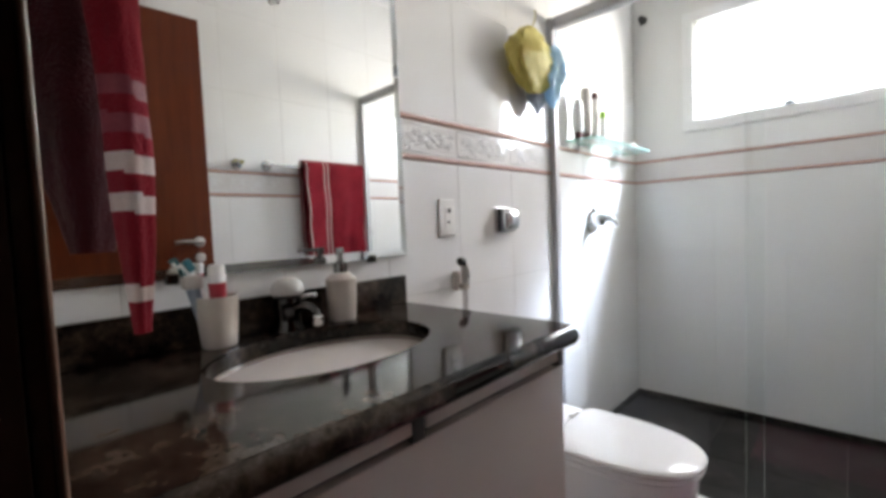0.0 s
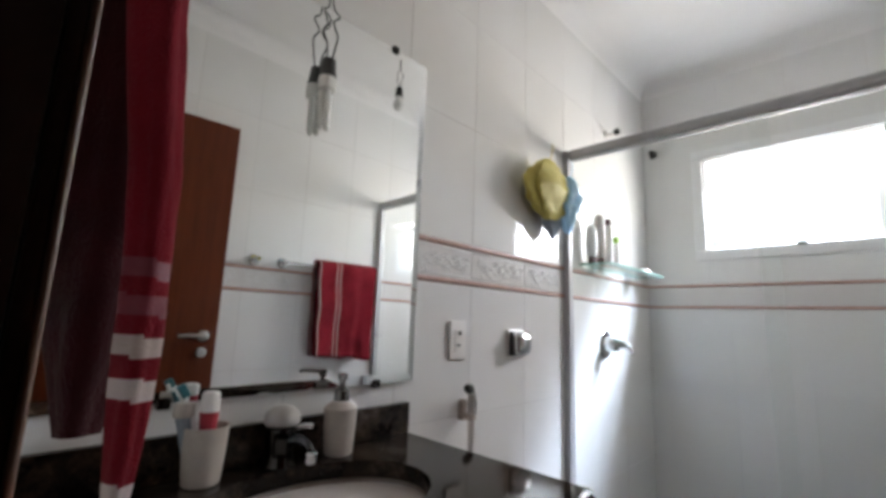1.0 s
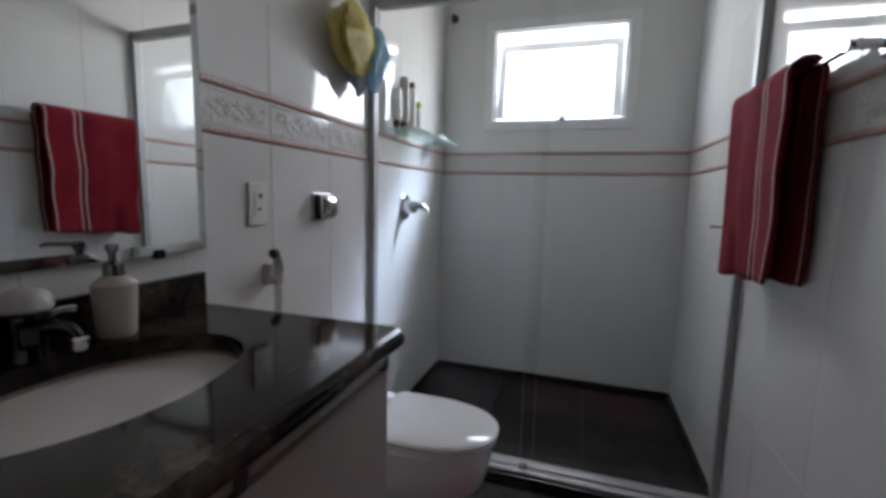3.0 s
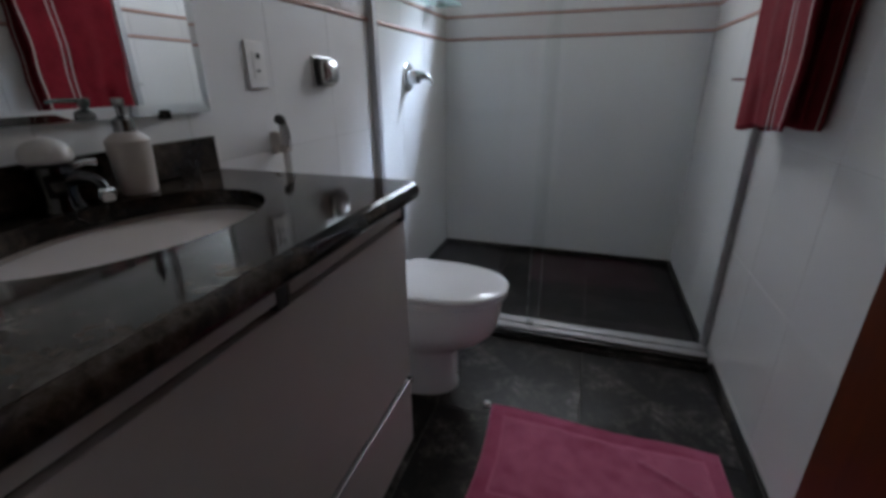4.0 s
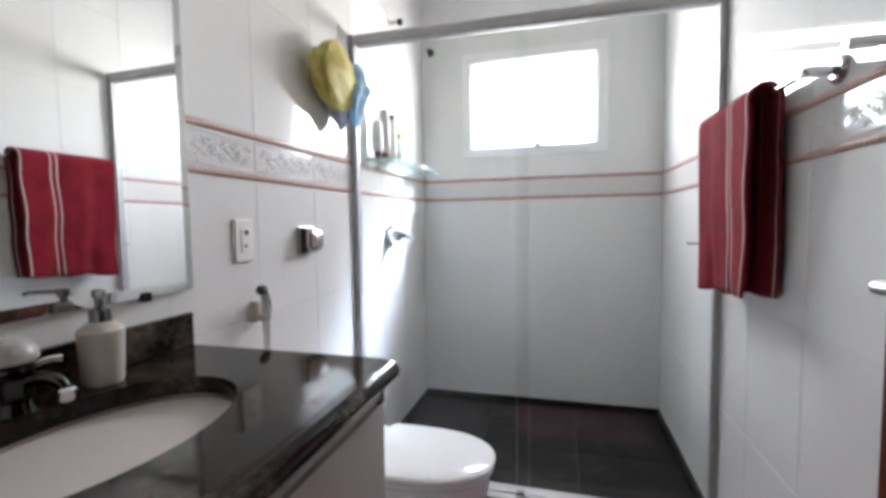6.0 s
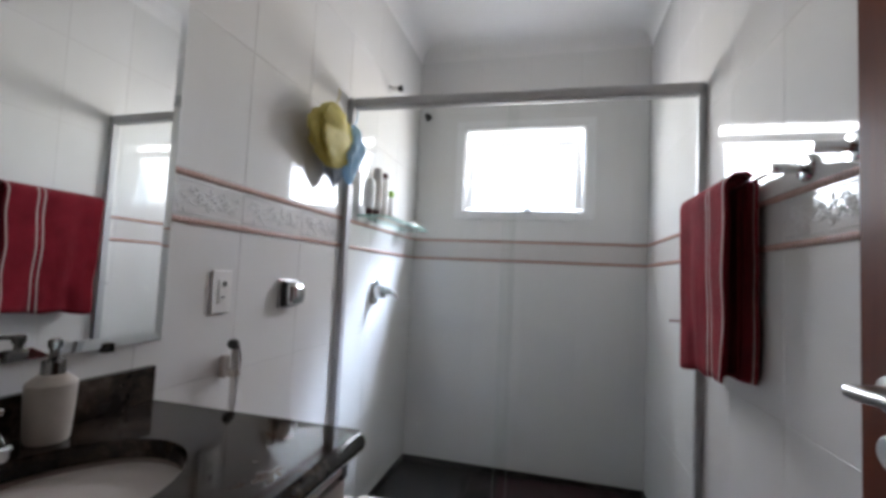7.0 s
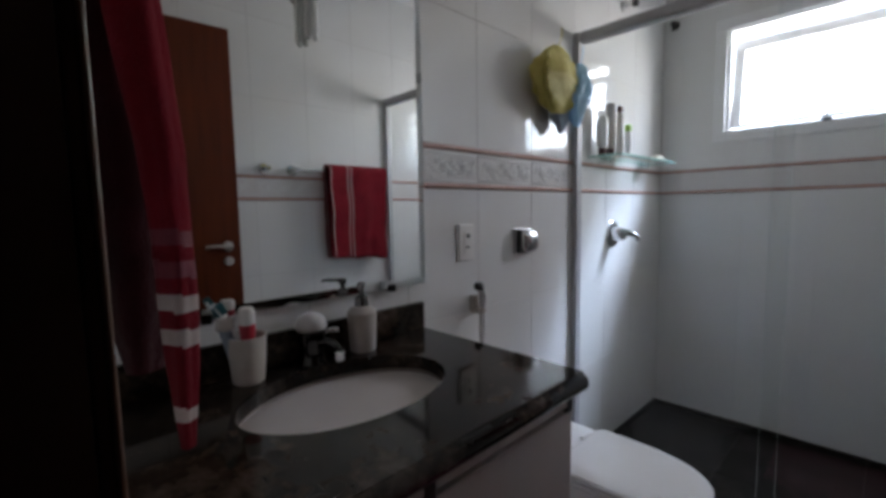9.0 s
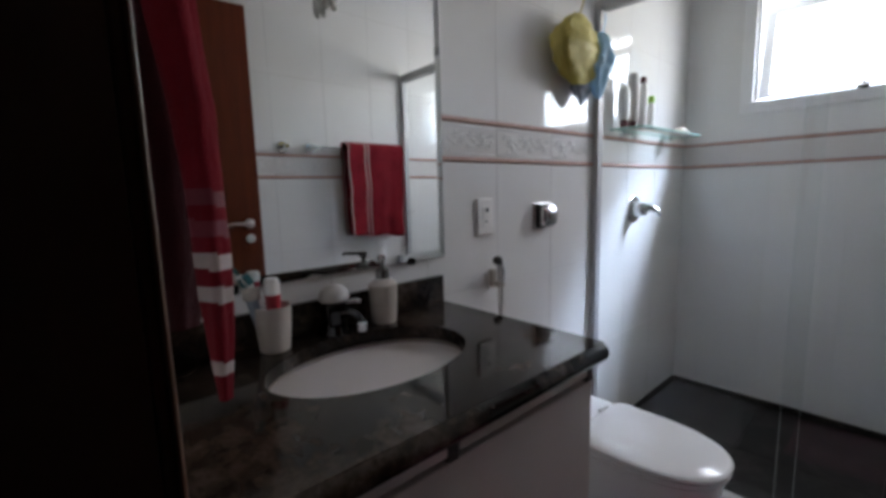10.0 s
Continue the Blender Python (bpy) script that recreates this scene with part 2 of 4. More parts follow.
def box(lo, hi, bev=0.0, seg=2, bm=None, m=None):
    bm = bm or bmesh.new()
    lo, hi = Vector(lo), Vector(hi)
    r = bmesh.ops.create_cube(bm, size=1, matrix=Matrix.Translation((lo + hi) / 2) @ Matrix.Diagonal((*(hi - lo), 1)))
    vs = r["verts"]
    if bev:
        es = list({e for v in vs for e in v.link_edges})
        g = bmesh.ops.bevel(bm, geom=es, offset=bev, segments=seg, profile=0.5, affect="EDGES")
        vs = list({v for f in g["faces"] for v in f.verts} | {v for v in vs if v.is_valid})
    if m:
        bmesh.ops.transform(bm, matrix=m, verts=vs)
    return bm


def rings(loops, bm=None, cap=True, closed=True):
    """Skins a list of loops of equal length."""
    bm = bm or bmesh.new()
    rows = [[bm.verts.new(p) for p in lp] for lp in loops]
    n = len(rows[0])
    for a, b in zip(rows, rows[1:]):
        for i in range(n if closed else n - 1):
            j = (i + 1) % n
            bm.faces.new((a[i], a[j], b[j], b[i]))
    if cap and closed:
        bm.faces.new(rows[0][::-1])
        bm.faces.new(rows[-1])
    return bm


def lathe(profile, at, seg=28, bm=None, m=None, cap=True):
    """Turns (radius, height) pairs round the upright axis at a point; m tips it over."""
    loops = []
    for r, z in profile:
        lp = []
        for i in range(seg):
            a = 2 * math.pi * i / seg
            p = Vector((max(r, 1e-4) * math.cos(a), max(r, 1e-4) * math.sin(a), z))
            lp.append((m @ p if m else p) + Vector(at))
        loops.append(lp)
    return rings(loops, bm, cap)


XP = Matrix.Rotation(radians(90), 3, "Y")      # the turned axis along +x
XM = Matrix.Rotation(radians(-90), 3, "Y")     # along -x
YP = Matrix.Rotation(radians(-90), 3, "X")     # along +y


def tube(points, r, seg=10, bm=None, smooth=4):
    """A round tube along points; r is one radius or one for each point."""
    pts = [Vector(p) for p in points]
    rs = list(r) if isinstance(r, (list, tuple)) else [r] * len(pts)
    if smooth and len(pts) > 2:
        q, rr = [], []
        for i in range(len(pts) - 1):
            p0, p1, p2, p3 = pts[max(i - 1, 0)], pts[i], pts[i + 1], pts[min(i + 2, len(pts) - 1)]
            for k in range(smooth):
                u = k / smooth
                q.append(0.5 * (2 * p1 + (p2 - p0) * u + (2 * p0 - 5 * p1 + 4 * p2 - p3) * u * u + (3 * p1 - p0 - 3 * p2 + p3) * u ** 3))
                rr.append(rs[i] * (1 - u) + rs[i + 1] * u)
        pts, rs = q + [pts[-1]], rr + [rs[-1]]
    loops, up = [], None
    for i, p in enumerate(pts):
        d = (pts[min(i + 1, len(pts) - 1)] - pts[max(i - 1, 0)]).normalized()
        if up is None:
            up = d.orthogonal().normalized()
        up = (up - d * up.dot(d)).normalized()
        side = d.cross(up)
        loops.append([p + rs[i] * (math.cos(a) * up + math.sin(a) * side) for a in (2 * math.pi * k / seg for k in range(seg))])
    return rings(loops, bm)


def blob(at, size, seg=18, rows=12, wob=0.0, freq=8.0, bm=None, seed=0.0):
    """A lumpy ellipsoid."""
    loops = []
    for j in range(rows + 1):
        th = math.pi * min(max(j / rows, 0.02), 0.98)
        lp = []
        for i in range(seg):
            a = 2 * math.pi * i / seg
            d = Vector((math.sin(th) * math.cos(a), math.sin(th) * math.sin(a), -math.cos(th)))
            k = 1 + wob * noise.noise(d * freq * 0.3 + Vector((seed, 0, 0))) + wob * 0.5 * noise.noise(d * freq + Vector((0, seed, 0)))
            lp.append(Vector(at) + Vector((d.x * size[0], d.y * size[1], d.z * size[2])) * k)
        loops.append(lp)
    return rings(loops, bm)


# ---- the room ----
def structure(name, label, category):
    return thing(name, (0, 0, 0), label, category, kind="structure")


def tag_structure(ob, label, category):
    return tagged(ob, label, category, kind="structure")


T, G = 0.007, 0.0012   # tile thickness, depth of the joints
floor = tag_structure(part("floor", box((-0.1, -1.7, -0.12), (W + 0.1, L + 0.1, -0.004)), FLOORGROUT, smooth=False), "dark grey slate tiled bathroom floor with thin joints", "floor")
ceiling = tag_structure(part("ceiling", box((-0.15, -1.75, H), (W + 0.4, L + 0.2, H + 0.1)), CEIL, smooth=False), "plain white painted plaster ceiling", "ceiling")


def wall_with_hole(lo, hi, axis, hole):
    """A wall box, with a rectangular opening (a0, a1, z0, z1) along axis 0 (x) or 1 (y)."""
    bm = bmesh.new()
    a0, a1, z0, z1 = hole
    def piece(p0, p1, q0, q1):
        if p1 - p0 > 1e-4 and q1 - q0 > 1e-4:
            l, h = list(lo), list(hi)
            l[axis], h[axis], l[2], h[2] = p0, p1, q0, q1
            box(l, h, bm=bm)
    piece(lo[axis], a0, lo[2], hi[2])
    piece(a1, hi[axis], lo[2], hi[2])
    piece(a0, a1, lo[2], z0)
    piece(a0, a1, z1, hi[2])
    return bm


WX0, WX1, WZ0, WZ1 = 0.326, 1.070, 1.608, 2.137     # window opening
DX0, DX1, DZ = 0.717, 1.403, 2.13                    # door opening
wall_west = tag_structure(part("wall_west", box((-0.12, DW - 0.15, -0.004), (-G, L + 0.10, H)), GROUT, smooth=False), "wall of glossy white tiles with a relief border band", "wall")
wall_east = tag_structure(part("wall_east", box((W + G, DW, -0.004), (W + 0.12, L + 0.10, H)), GROUT, smooth=False), "wall of glossy white tiles with a relief border band", "wall")
wall_north = tag_structure(part("wall_north", wall_with_hole((-G, L + G, -0.004), (W + G, L + 0.10, H), 0, (WX0, WX1, WZ0, WZ1)), GROUT, smooth=False), "white tiled shower wall with a high window opening", "wall")
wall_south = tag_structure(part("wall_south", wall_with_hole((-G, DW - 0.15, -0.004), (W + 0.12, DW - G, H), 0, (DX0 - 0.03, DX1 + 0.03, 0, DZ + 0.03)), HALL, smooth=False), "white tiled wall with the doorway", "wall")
hall_w = tag_structure(part("wall_hall_west", box((-0.15, -1.7, -0.004), (-0.05, DW - 0.155, H)), HALL, smooth=False), "plain unseen hall wall in beige darkened to dim its bounce", "wall")
hall_e = tag_structure(part("wall_hall_east", box((W + 0.2, -1.7, -0.004), (W + 0.3, DW - 0.155, H)), HALL, smooth=False), "plain unseen hall wall in beige darkened to dim its bounce", "wall")
hall_s = tag_structure(part("wall_hall_south", box((-0.15, -1.75, -0.004), (W + 0.3, -1.705, H)), HALL, smooth=False), "plain unseen hall wall in beige darkened to dim its bounce", "wall")
hall_j = tag_structure(part("wall_hall_return", box((W + 0.12, DW - 0.15, -0.004), (W + 0.3, DW - 0.05, H)), HALL, smooth=False), "plain unseen hall wall in beige darkened to dim its bounce", "wall")

# added slab, out of view, that blocks the steepest light through the window
eave = tag_structure(part("roof_eave", box((-0.6, L + 0.101, 2.55), (W + 0.8, L + 0.43, 2.68)), OUTSIDE, smooth=False), "unseen slab added outside the window to cut off steep skylight", "eave")

# cove along the ceiling
def cove(name, a, b, inward):
    a, b, n = Vector(a), Vector(b), Vector(inward)
    prof = [(0, 0)] + [(0.09 - 0.0895 * math.cos(k * math.pi / 20), -0.09 + 0.0895 * math.sin(k * math.pi / 20)) for k in range(11)]
    bm = rings([[p + n * u + Vector((0, 0, v)) for u, v in prof] for p in (a, b)])
    return tag_structure(part(name, bm, CEIL), "white plaster cove between wall and ceiling", "cove")


cove("trim_cove_north", (0, L - 0.001, H - 0.001), (W, L - 0.001, H - 0.001), (0, -1, 0))
cove("trim_cove_west", (0.001, DW + 0.003, H - 0.002), (0.001, L - 0.002, H - 0.002), (1, 0, 0))
cove("trim_cove_east", (W - 0.001, DW + 0.003, H - 0.002), (W - 0.001, L - 0.002, H - 0.002), (-1, 0, 0))

# dark stone skirting
def skirting(name, lo, hi):
    return tag_structure(part(name, box(lo, hi, 0.003), SLATE), "low dark slate skirting along the tiled wall", "baseboard")


skirting("baseboard_east", (W - 0.013, DW + 0.02, 0.0), (W - 0.001, 1.570, 0.045))
skirting("baseboard_shower_east", (W - 0.012, 1.708, 0.0), (W - 0.001, L - 0.014, 0.034))
skirting("baseboard_shower_north", (0.001, L - 0.011, 0.0), (W - 0.001, L - 0.001, 0.032))
skirting("baseboard_shower_west", (0.001, 1.708, 0.0), (0.011, L - 0.014, 0.032))
skirting("baseboard_west", (0.001, DW + 0.02, 0.0), (0.013, 1.570, 0.045))

# shower threshold: a low dark strip under the aluminium track
sill = tag_structure(part("shower_sill", box((0.001, 1.571, 0.0), (W - 0.001, 1.706, 0.016), 0.003), SLATE), "low dark slate threshold under the shower screen", "sill")

# ---- window ----
window = structure("window_1", "small white awning window with a frosted pane", "window")


def frame_bars(x0, x1, z0, z1, y0, y1, w, name, mat, parent, bev=0.003):
    part(name, box((x0, y0, z1 - w), (x1, y1, z1), bev), mat, parent)
    part(name, box((x0, y0, z0), (x1, y1, z0 + w), bev), mat, parent)
    part(name, box((x0, y0, z0 + w), (x0 + w, y1, z1 - w), bev), mat, parent)
    part(name, box((x1 - w, y0, z0 + w), (x1, y1, z1 - w), bev), mat, parent)


# architrave on the wall, outer frame in the reveal, sash tipped outward
frame_bars(WX0 - 0.060, WX1 + 0.060, WZ0 - 0.056, WZ1 + 0.056, L - 0.012, L + 0.006, 0.055, "architrave", PAINTMET, window, 0.004)
frame_bars(WX0, WX1, WZ0, WZ1, L + 0.008, L + 0.045, 0.010, "outer_frame", PAINTMET, window)
sash = Matrix.Translation((0, L + 0.03, WZ0 + 0.02)) @ Matrix.Rotation(radians(-7), 4, "X")
sx0, sx1, sh = WX0 + 0.0105, WX1 - 0.0105, WZ1 - WZ0 - 0.066
for lo, hi in (((sx0, 0, sh - 0.05), (sx1, 0.022, sh)), ((sx0, 0, 0), (sx1, 0.022, 0.018)),
               ((sx0, 0, 0.018), (sx0 + 0.048, 0.022, sh - 0.05)), ((sx1 - 0.048, 0, 0.018), (sx1, 0.022, sh - 0.05))):
    part("sash_bar", box(lo, hi, 0.003, m=sash), SASH, window)
pane = part("pane", box((sx0 + 0.048, 0.008, 0.018), (sx1 - 0.048, 0.012, sh - 0.05), m=sash), FROST, window, "frosted glass pane", smooth=False)
pane.visible_shadow = False
latch = part("latch", box((0.715, L - 0.018, WZ0 - 0.004), (0.755, L + 0.006, WZ0 + 0.012), 0.003), BLACKPL, window, "small dark window latch")
part("latch_lever", box((0.731, L - 0.022, WZ0 + 0.010), (0.741, L - 0.006, WZ0 + 0.05), 0.002), STEEL, latch)

# ---- doorway and door ----
jamb = structure("door_frame", "dark varnished wooden door lining and casing", "door frame")
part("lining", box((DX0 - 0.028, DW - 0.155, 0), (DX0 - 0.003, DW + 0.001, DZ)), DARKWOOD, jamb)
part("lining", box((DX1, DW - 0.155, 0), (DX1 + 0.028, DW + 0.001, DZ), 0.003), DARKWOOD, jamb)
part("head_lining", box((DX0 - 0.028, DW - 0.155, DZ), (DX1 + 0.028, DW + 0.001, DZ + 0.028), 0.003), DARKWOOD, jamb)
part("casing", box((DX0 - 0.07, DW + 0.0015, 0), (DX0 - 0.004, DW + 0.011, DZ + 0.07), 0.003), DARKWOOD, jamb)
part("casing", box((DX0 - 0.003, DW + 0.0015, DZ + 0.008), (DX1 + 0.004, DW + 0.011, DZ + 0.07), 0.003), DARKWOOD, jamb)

# thin bead in lighter wood paints the glint along the casing's rounded edge
part("edge_bead", tube([(DX0 - 0.003, DW + 0.0105, 0.0), (DX0 - 0.003, DW + 0.0105, DZ)], 0.0018, 10, smooth=0), LITEDGE, jamb, "wooden edge coloured lighter as if catching light")
DOOR_AT = Vector((1.400, 0.0, 0.0))
DOOR_TURN = 3.0      # degrees the open leaf leans away from the wall
dm = Matrix.Translation(DOOR_AT) @ Matrix.Rotation(radians(DOOR_TURN), 4, "Z")
door = structure("door_1", "open red-brown varnished flush wooden door with lever handle", "door")
leaf = part("door_leaf", box((-0.035, 0, 0.008), (0, 0.704, 2.105), 0.003, m=dm), DOORWOOD, door)
for s, x in ((-1, -0.035), (1, 0.0)):
    n3 = (XM if s < 0 else XP)
    h = part("door_handle", lathe([(0.024, 0), (0.024, 0.006), (0.011, 0.010), (0.009, 0.048), (0.009, 0.050)], (x, 0.645, 1.06), 20, m=n3), STEEL, door, "satin steel lever handle")
    h.data.transform(dm)
    lv = part("lever", tube([(x + s * 0.045, 0.652, 1.06), (x + s * 0.048, 0.62, 1.061), (x + s * 0.050, 0.57, 1.064), (x + s * 0.046, 0.535, 1.060)], [0.010, 0.009, 0.008, 0.007], 10), STEEL, h)
    lv.data.transform(dm)
    k = part("lock_rose", lathe([(0.022, 0), (0.022, 0.006), (0.018, 0.009)], (x, 0.645, 0.985), 20, m=n3), STEEL, door, "round steel lock rose")
    k.data.transform(dm)
for z in (0.25, 1.05, 1.85):
    part("hinge", tube([(1.397, -0.009, z - 0.04), (1.397, -0.009, z + 0.04)], 0.007, 8, smooth=0), STEEL, door)

# ---- shower screen ----
SY = 1.668
screen = thing("shower_screen", (W / 2, SY, 0.016), "clear glass shower screen in an aluminium frame", "shower screen")
part("wall_post", box((0.001, SY - 0.018, 0.054), (0.027, SY + 0.018, 1.950), 0.003), RAILALU, screen)
part("wall_post", box((W - 0.027, SY - 0.018, 0.054), (W - 0.001, SY + 0.018, 1.902), 0.003), RAILALU, screen)
part("top_rail", box((0.028, SY - 0.022, 1.902), (W - 0.001, SY + 0.026, 1.950), 0.012, 3), RAILALU, screen)
track = part("bottom_track", box((0.014, SY - 0.084, 0.016), (W - 0.014, SY + 0.030, 0.040), 0.003), DARKCHROME, screen, "bright aluminium floor track")
part("track_lip", box((0.014, SY - 0.070, 0.0405), (W - 0.014, SY - 0.036, 0.054), 0.006, 3), ALU, track)
part("track_lip", box((0.014, SY - 0.022, 0.0405), (W - 0.014, SY + 0.026, 0.0535), 0.004, 2), ALU, track)
for x0, x1, y, nm in ((0.027, 0.746, SY + 0.010, "fixed_pane"), (0.699, W - 0.028, SY - 0.010, "sliding_pane")):
    p = part(nm, box((x0, y - 0.003, 0.054), (x1, y + 0.003, 1.902)), GLASS, screen, "clear glass pane", smooth=False)
    p.visible_shadow = False
    xe = x1 if nm == "fixed_pane" else x0 - 0.0008
    part("pane_edge", box((xe, y - 0.003, 0.054), (xe + 0.0008, y + 0.003, 1.902)), PANEEDGE, p, "polished grey-green glass edge")
part("pull_pin", tube([(W - 0.026, SY - 0.022, 1.062), (W - 0.123, SY - 0.034, 1.064)], 0.005, 10, smooth=0), CHROME, screen)
part("guide_block", box((0.700, SY - 0.052, 0.054), (0.735, SY - 0.032, 0.072), 0.004), CHROME, screen)

# the screen runs a little out of square with the window wall
SKEW = Matrix.Identity(4)
SKEW[1][0] = 0.036 / W
for o in screen.children_recursive:
    if o.name.split(".")[0] not in ("bottom_track", "track_lip", "guide_block"):
        o.data.transform(SKEW)

# ---- vanity ----
CX, CY = 0.550, 0.770
vanity = thing("vanity_cabinet", (0.25, 0.36, 0.18), "wall-hung matt off-white vanity cabinet with aluminium grip profiles", "cabinet")
part("body", box((0.004, DW + 0.003, 0.18), (0.500, 0.742, 0.828), 0.002), LAMINATE, vanity)
SPLIT = 0.344
front = part("door_front", box((0.501, DW + 0.004, 0.394), (0.522, 0.742, 0.789), 0.002), LAMINATE, vanity)
for y0, y1 in ((DW + 0.004, SPLIT - 0.0004), (SPLIT + 0.0004, 0.742)):
    part("grip_profile", box((0.502, y0, 0.803), (0.527, y1 - 0.024, 0.824), 0.004), LAMINATE, front, "pale grip profile")
    # black strip deepens the shade that the shallow groove alone doesn't give
    part("grip_groove", box((0.502, y0, 0.790), (0.508, y1 - 0.024, 0.8025)), BLACKPL, front, "black strip painting the shade in the finger groove")
    part("profile_cap", box((0.503, y1 - 0.023, 0.790), (0.526, y1, 0.823), 0.003), BLACKPL, front, "black plastic end cap")
    w = part("drawer_front", box((0.501, y0, 0.182), (0.522, y1 - 0.001, 0.366), 0.002), LAMINATE, vanity)
    part("grip_profile", box((0.502, y0, 0.367), (0.526, y1 - 0.012, 0.381), 0.003), ALU, w, "aluminium grip profile")
    part("profile_cap", box((0.503, y1 - 0.011, 0.366), (0.528, y1, 0.383), 0.003), BLACKPL, w)

# counter with a real oval cut-out and a rounded front edge
BC, BRX, BRY = (0.238, 0.377), 0.150, 0.217     # basin centre and half axes
ZT = 0.87


def counter_mesh():
    bm = bmesh.new()
    n = 96
    x0, x1, y0, y1 = 0.003, CX - 0.016, DW + 0.003, CY
    inner, outer = [], []
    for i in range(n):
        a = 2 * math.pi * i / n
        c, s = math.cos(a), math.sin(a)
        inner.append((BC[0] + BRX * c, BC[1] + BRY * s))
        k = min(((x1 if c > 0 else x0) - BC[0]) / c if abs(c) > 1e-6 else 9, ((y1 if s > 0 else y0) - BC[1]) / s if abs(s) > 1e-6 else 9)
        outer.append((BC[0] + k * c, BC[1] + k * s))
    for cx, cy in ((x0, y0), (x0, y1), (x1, y0), (x1, y1)):     # true corners
        j = min(range(n), key=lambda i: (outer[i][0] - cx) ** 2 + (outer[i][1] - cy) ** 2)
        outer[j] = (cx, cy)
    zb = ZT - 0.032
    loops = [[(x, y, zb) for x, y in inner], [(x, y, ZT - 0.004) for x, y in inner],
             [(BC[0] + (x - BC[0]) * 1.012, BC[1] + (y - BC[1]) * 1.012, ZT) for x, y in inner],
             [(x, y, ZT) for x, y in outer], [(x, y, zb) for x, y in outer]]
    rings(loops, bm, cap=False)
    return bm


counter = thing("vanity_counter", (0.27, 0.36, ZT - 0.032), "polished dark granite counter with rounded front edge", "counter")
part("slab", counter_mesh(), GRANITE, counter)
nose = bmesh.new()
prof = [(CX - 0.0155, ZT)] + [(CX - 0.021 + 0.021 * math.cos(a), ZT - 0.021 + 0.021 * math.sin(a)) for a in (math.pi / 2 - math.pi * k / 12 for k in range(1, 13))] + [(CX - 0.0155, ZT - 0.042)]
loops = [[(x, y, z) for x, z in prof] for y in (DW + 0.003, CY - 0.006)]
mid = (CX - 0.018, ZT - 0.021)
loops.append([(mid[0] + (x - mid[0]) * 0.8, CY, mid[1] + (z - mid[1]) * 0.8) for x, z in prof])
part("rounded_edge", rings(loops, nose), GRANITE, counter)
part("backsplash", box((0.001, DW + 0.003, ZT + 0.0005), (0.019, CY, 0.948), 0.002), GRANITE, counter)

# basin under the counter
def bowl_loops():
    out = []
    for k, z in ((1.03, ZT - 0.033), (1.0, ZT - 0.040), (0.97, ZT - 0.070), (0.88, ZT - 0.110), (0.66, ZT - 0.140), (0.35, ZT - 0.152), (0.10, ZT - 0.155)):
        out.append([(BC[0] + BRX * 1.02 * k * math.cos(a), BC[1] + BRY * 1.02 * k * math.sin(a), z) for a in (2 * math.pi * i / 64 for i in range(64))])
    return out


basin = thing("wash_basin", (BC[0], BC[1], ZT - 0.16), "oval ivory ceramic basin set under the granite counter", "basin")
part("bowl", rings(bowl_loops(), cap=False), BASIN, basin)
part("drain", lathe([(0.022, 0), (0.024, 0.003), (0.016, 0.005), (0.0, 0.004)], (BC[0], BC[1], ZT - 0.155), 20), CHROME, basin, "chrome drain")
part("overflow_hole", lathe([(0.009, 0), (0.009, 0.004), (0.0, 0.005)], (BC[0] - BRX * 0.972, BC[1], ZT - 0.066), 14, m=XP), BLACKPL, basin)

# faucet
FX, FY = 0.052, 0.390
faucet = thing("faucet", (FX, FY, ZT), "squat chrome basin tap with a round white handle", "tap")
part("base", lathe([(0.034, 0), (0.034, 0.006), (0.030, 0.012), (0.028, 0.030), (0.030, 0.048), (0.031, 0.062), (0.030, 0.074), (0.020, 0.080)], (FX, FY, ZT), 28), TAPDARK, faucet, "black-looking chrome body")
part("handle_knob", lathe([(0.014, 0.078), (0.032, 0.080), (0.036, 0.085), (0.0355, 0.094), (0.031, 0.105), (0.022, 0.113), (0.010, 0.117), (0.0, 0.118)], (FX, FY, ZT), 32), KNOB, faucet, "white domed handle")
sp = part("spout", tube([(FX + 0.020, FY + 0.008, ZT + 0.050), (FX + 0.042, FY + 0.018, ZT + 0.054), (FX + 0.060, FY + 0.026, ZT + 0.048), (FX + 0.068, FY + 0.030, ZT + 0.034)], [0.013, 0.011, 0.0095, 0.009], 14), TAPDARK, faucet)
part("aerator", lathe([(0.010, -0.012), (0.0135, -0.006), (0.0135, 0.006), (0.010, 0.010)], (FX + 0.069, FY + 0.031, ZT + 0.026), 18), CHROME, sp)
part("side_lever", tube([(FX + 0.014, FY + 0.024, ZT + 0.070), (FX + 0.020, FY + 0.040, ZT + 0.074), (FX + 0.024, FY + 0.056, ZT + 0.072)], [0.006, 0.005, 0.0065], 10), CHROME, faucet)

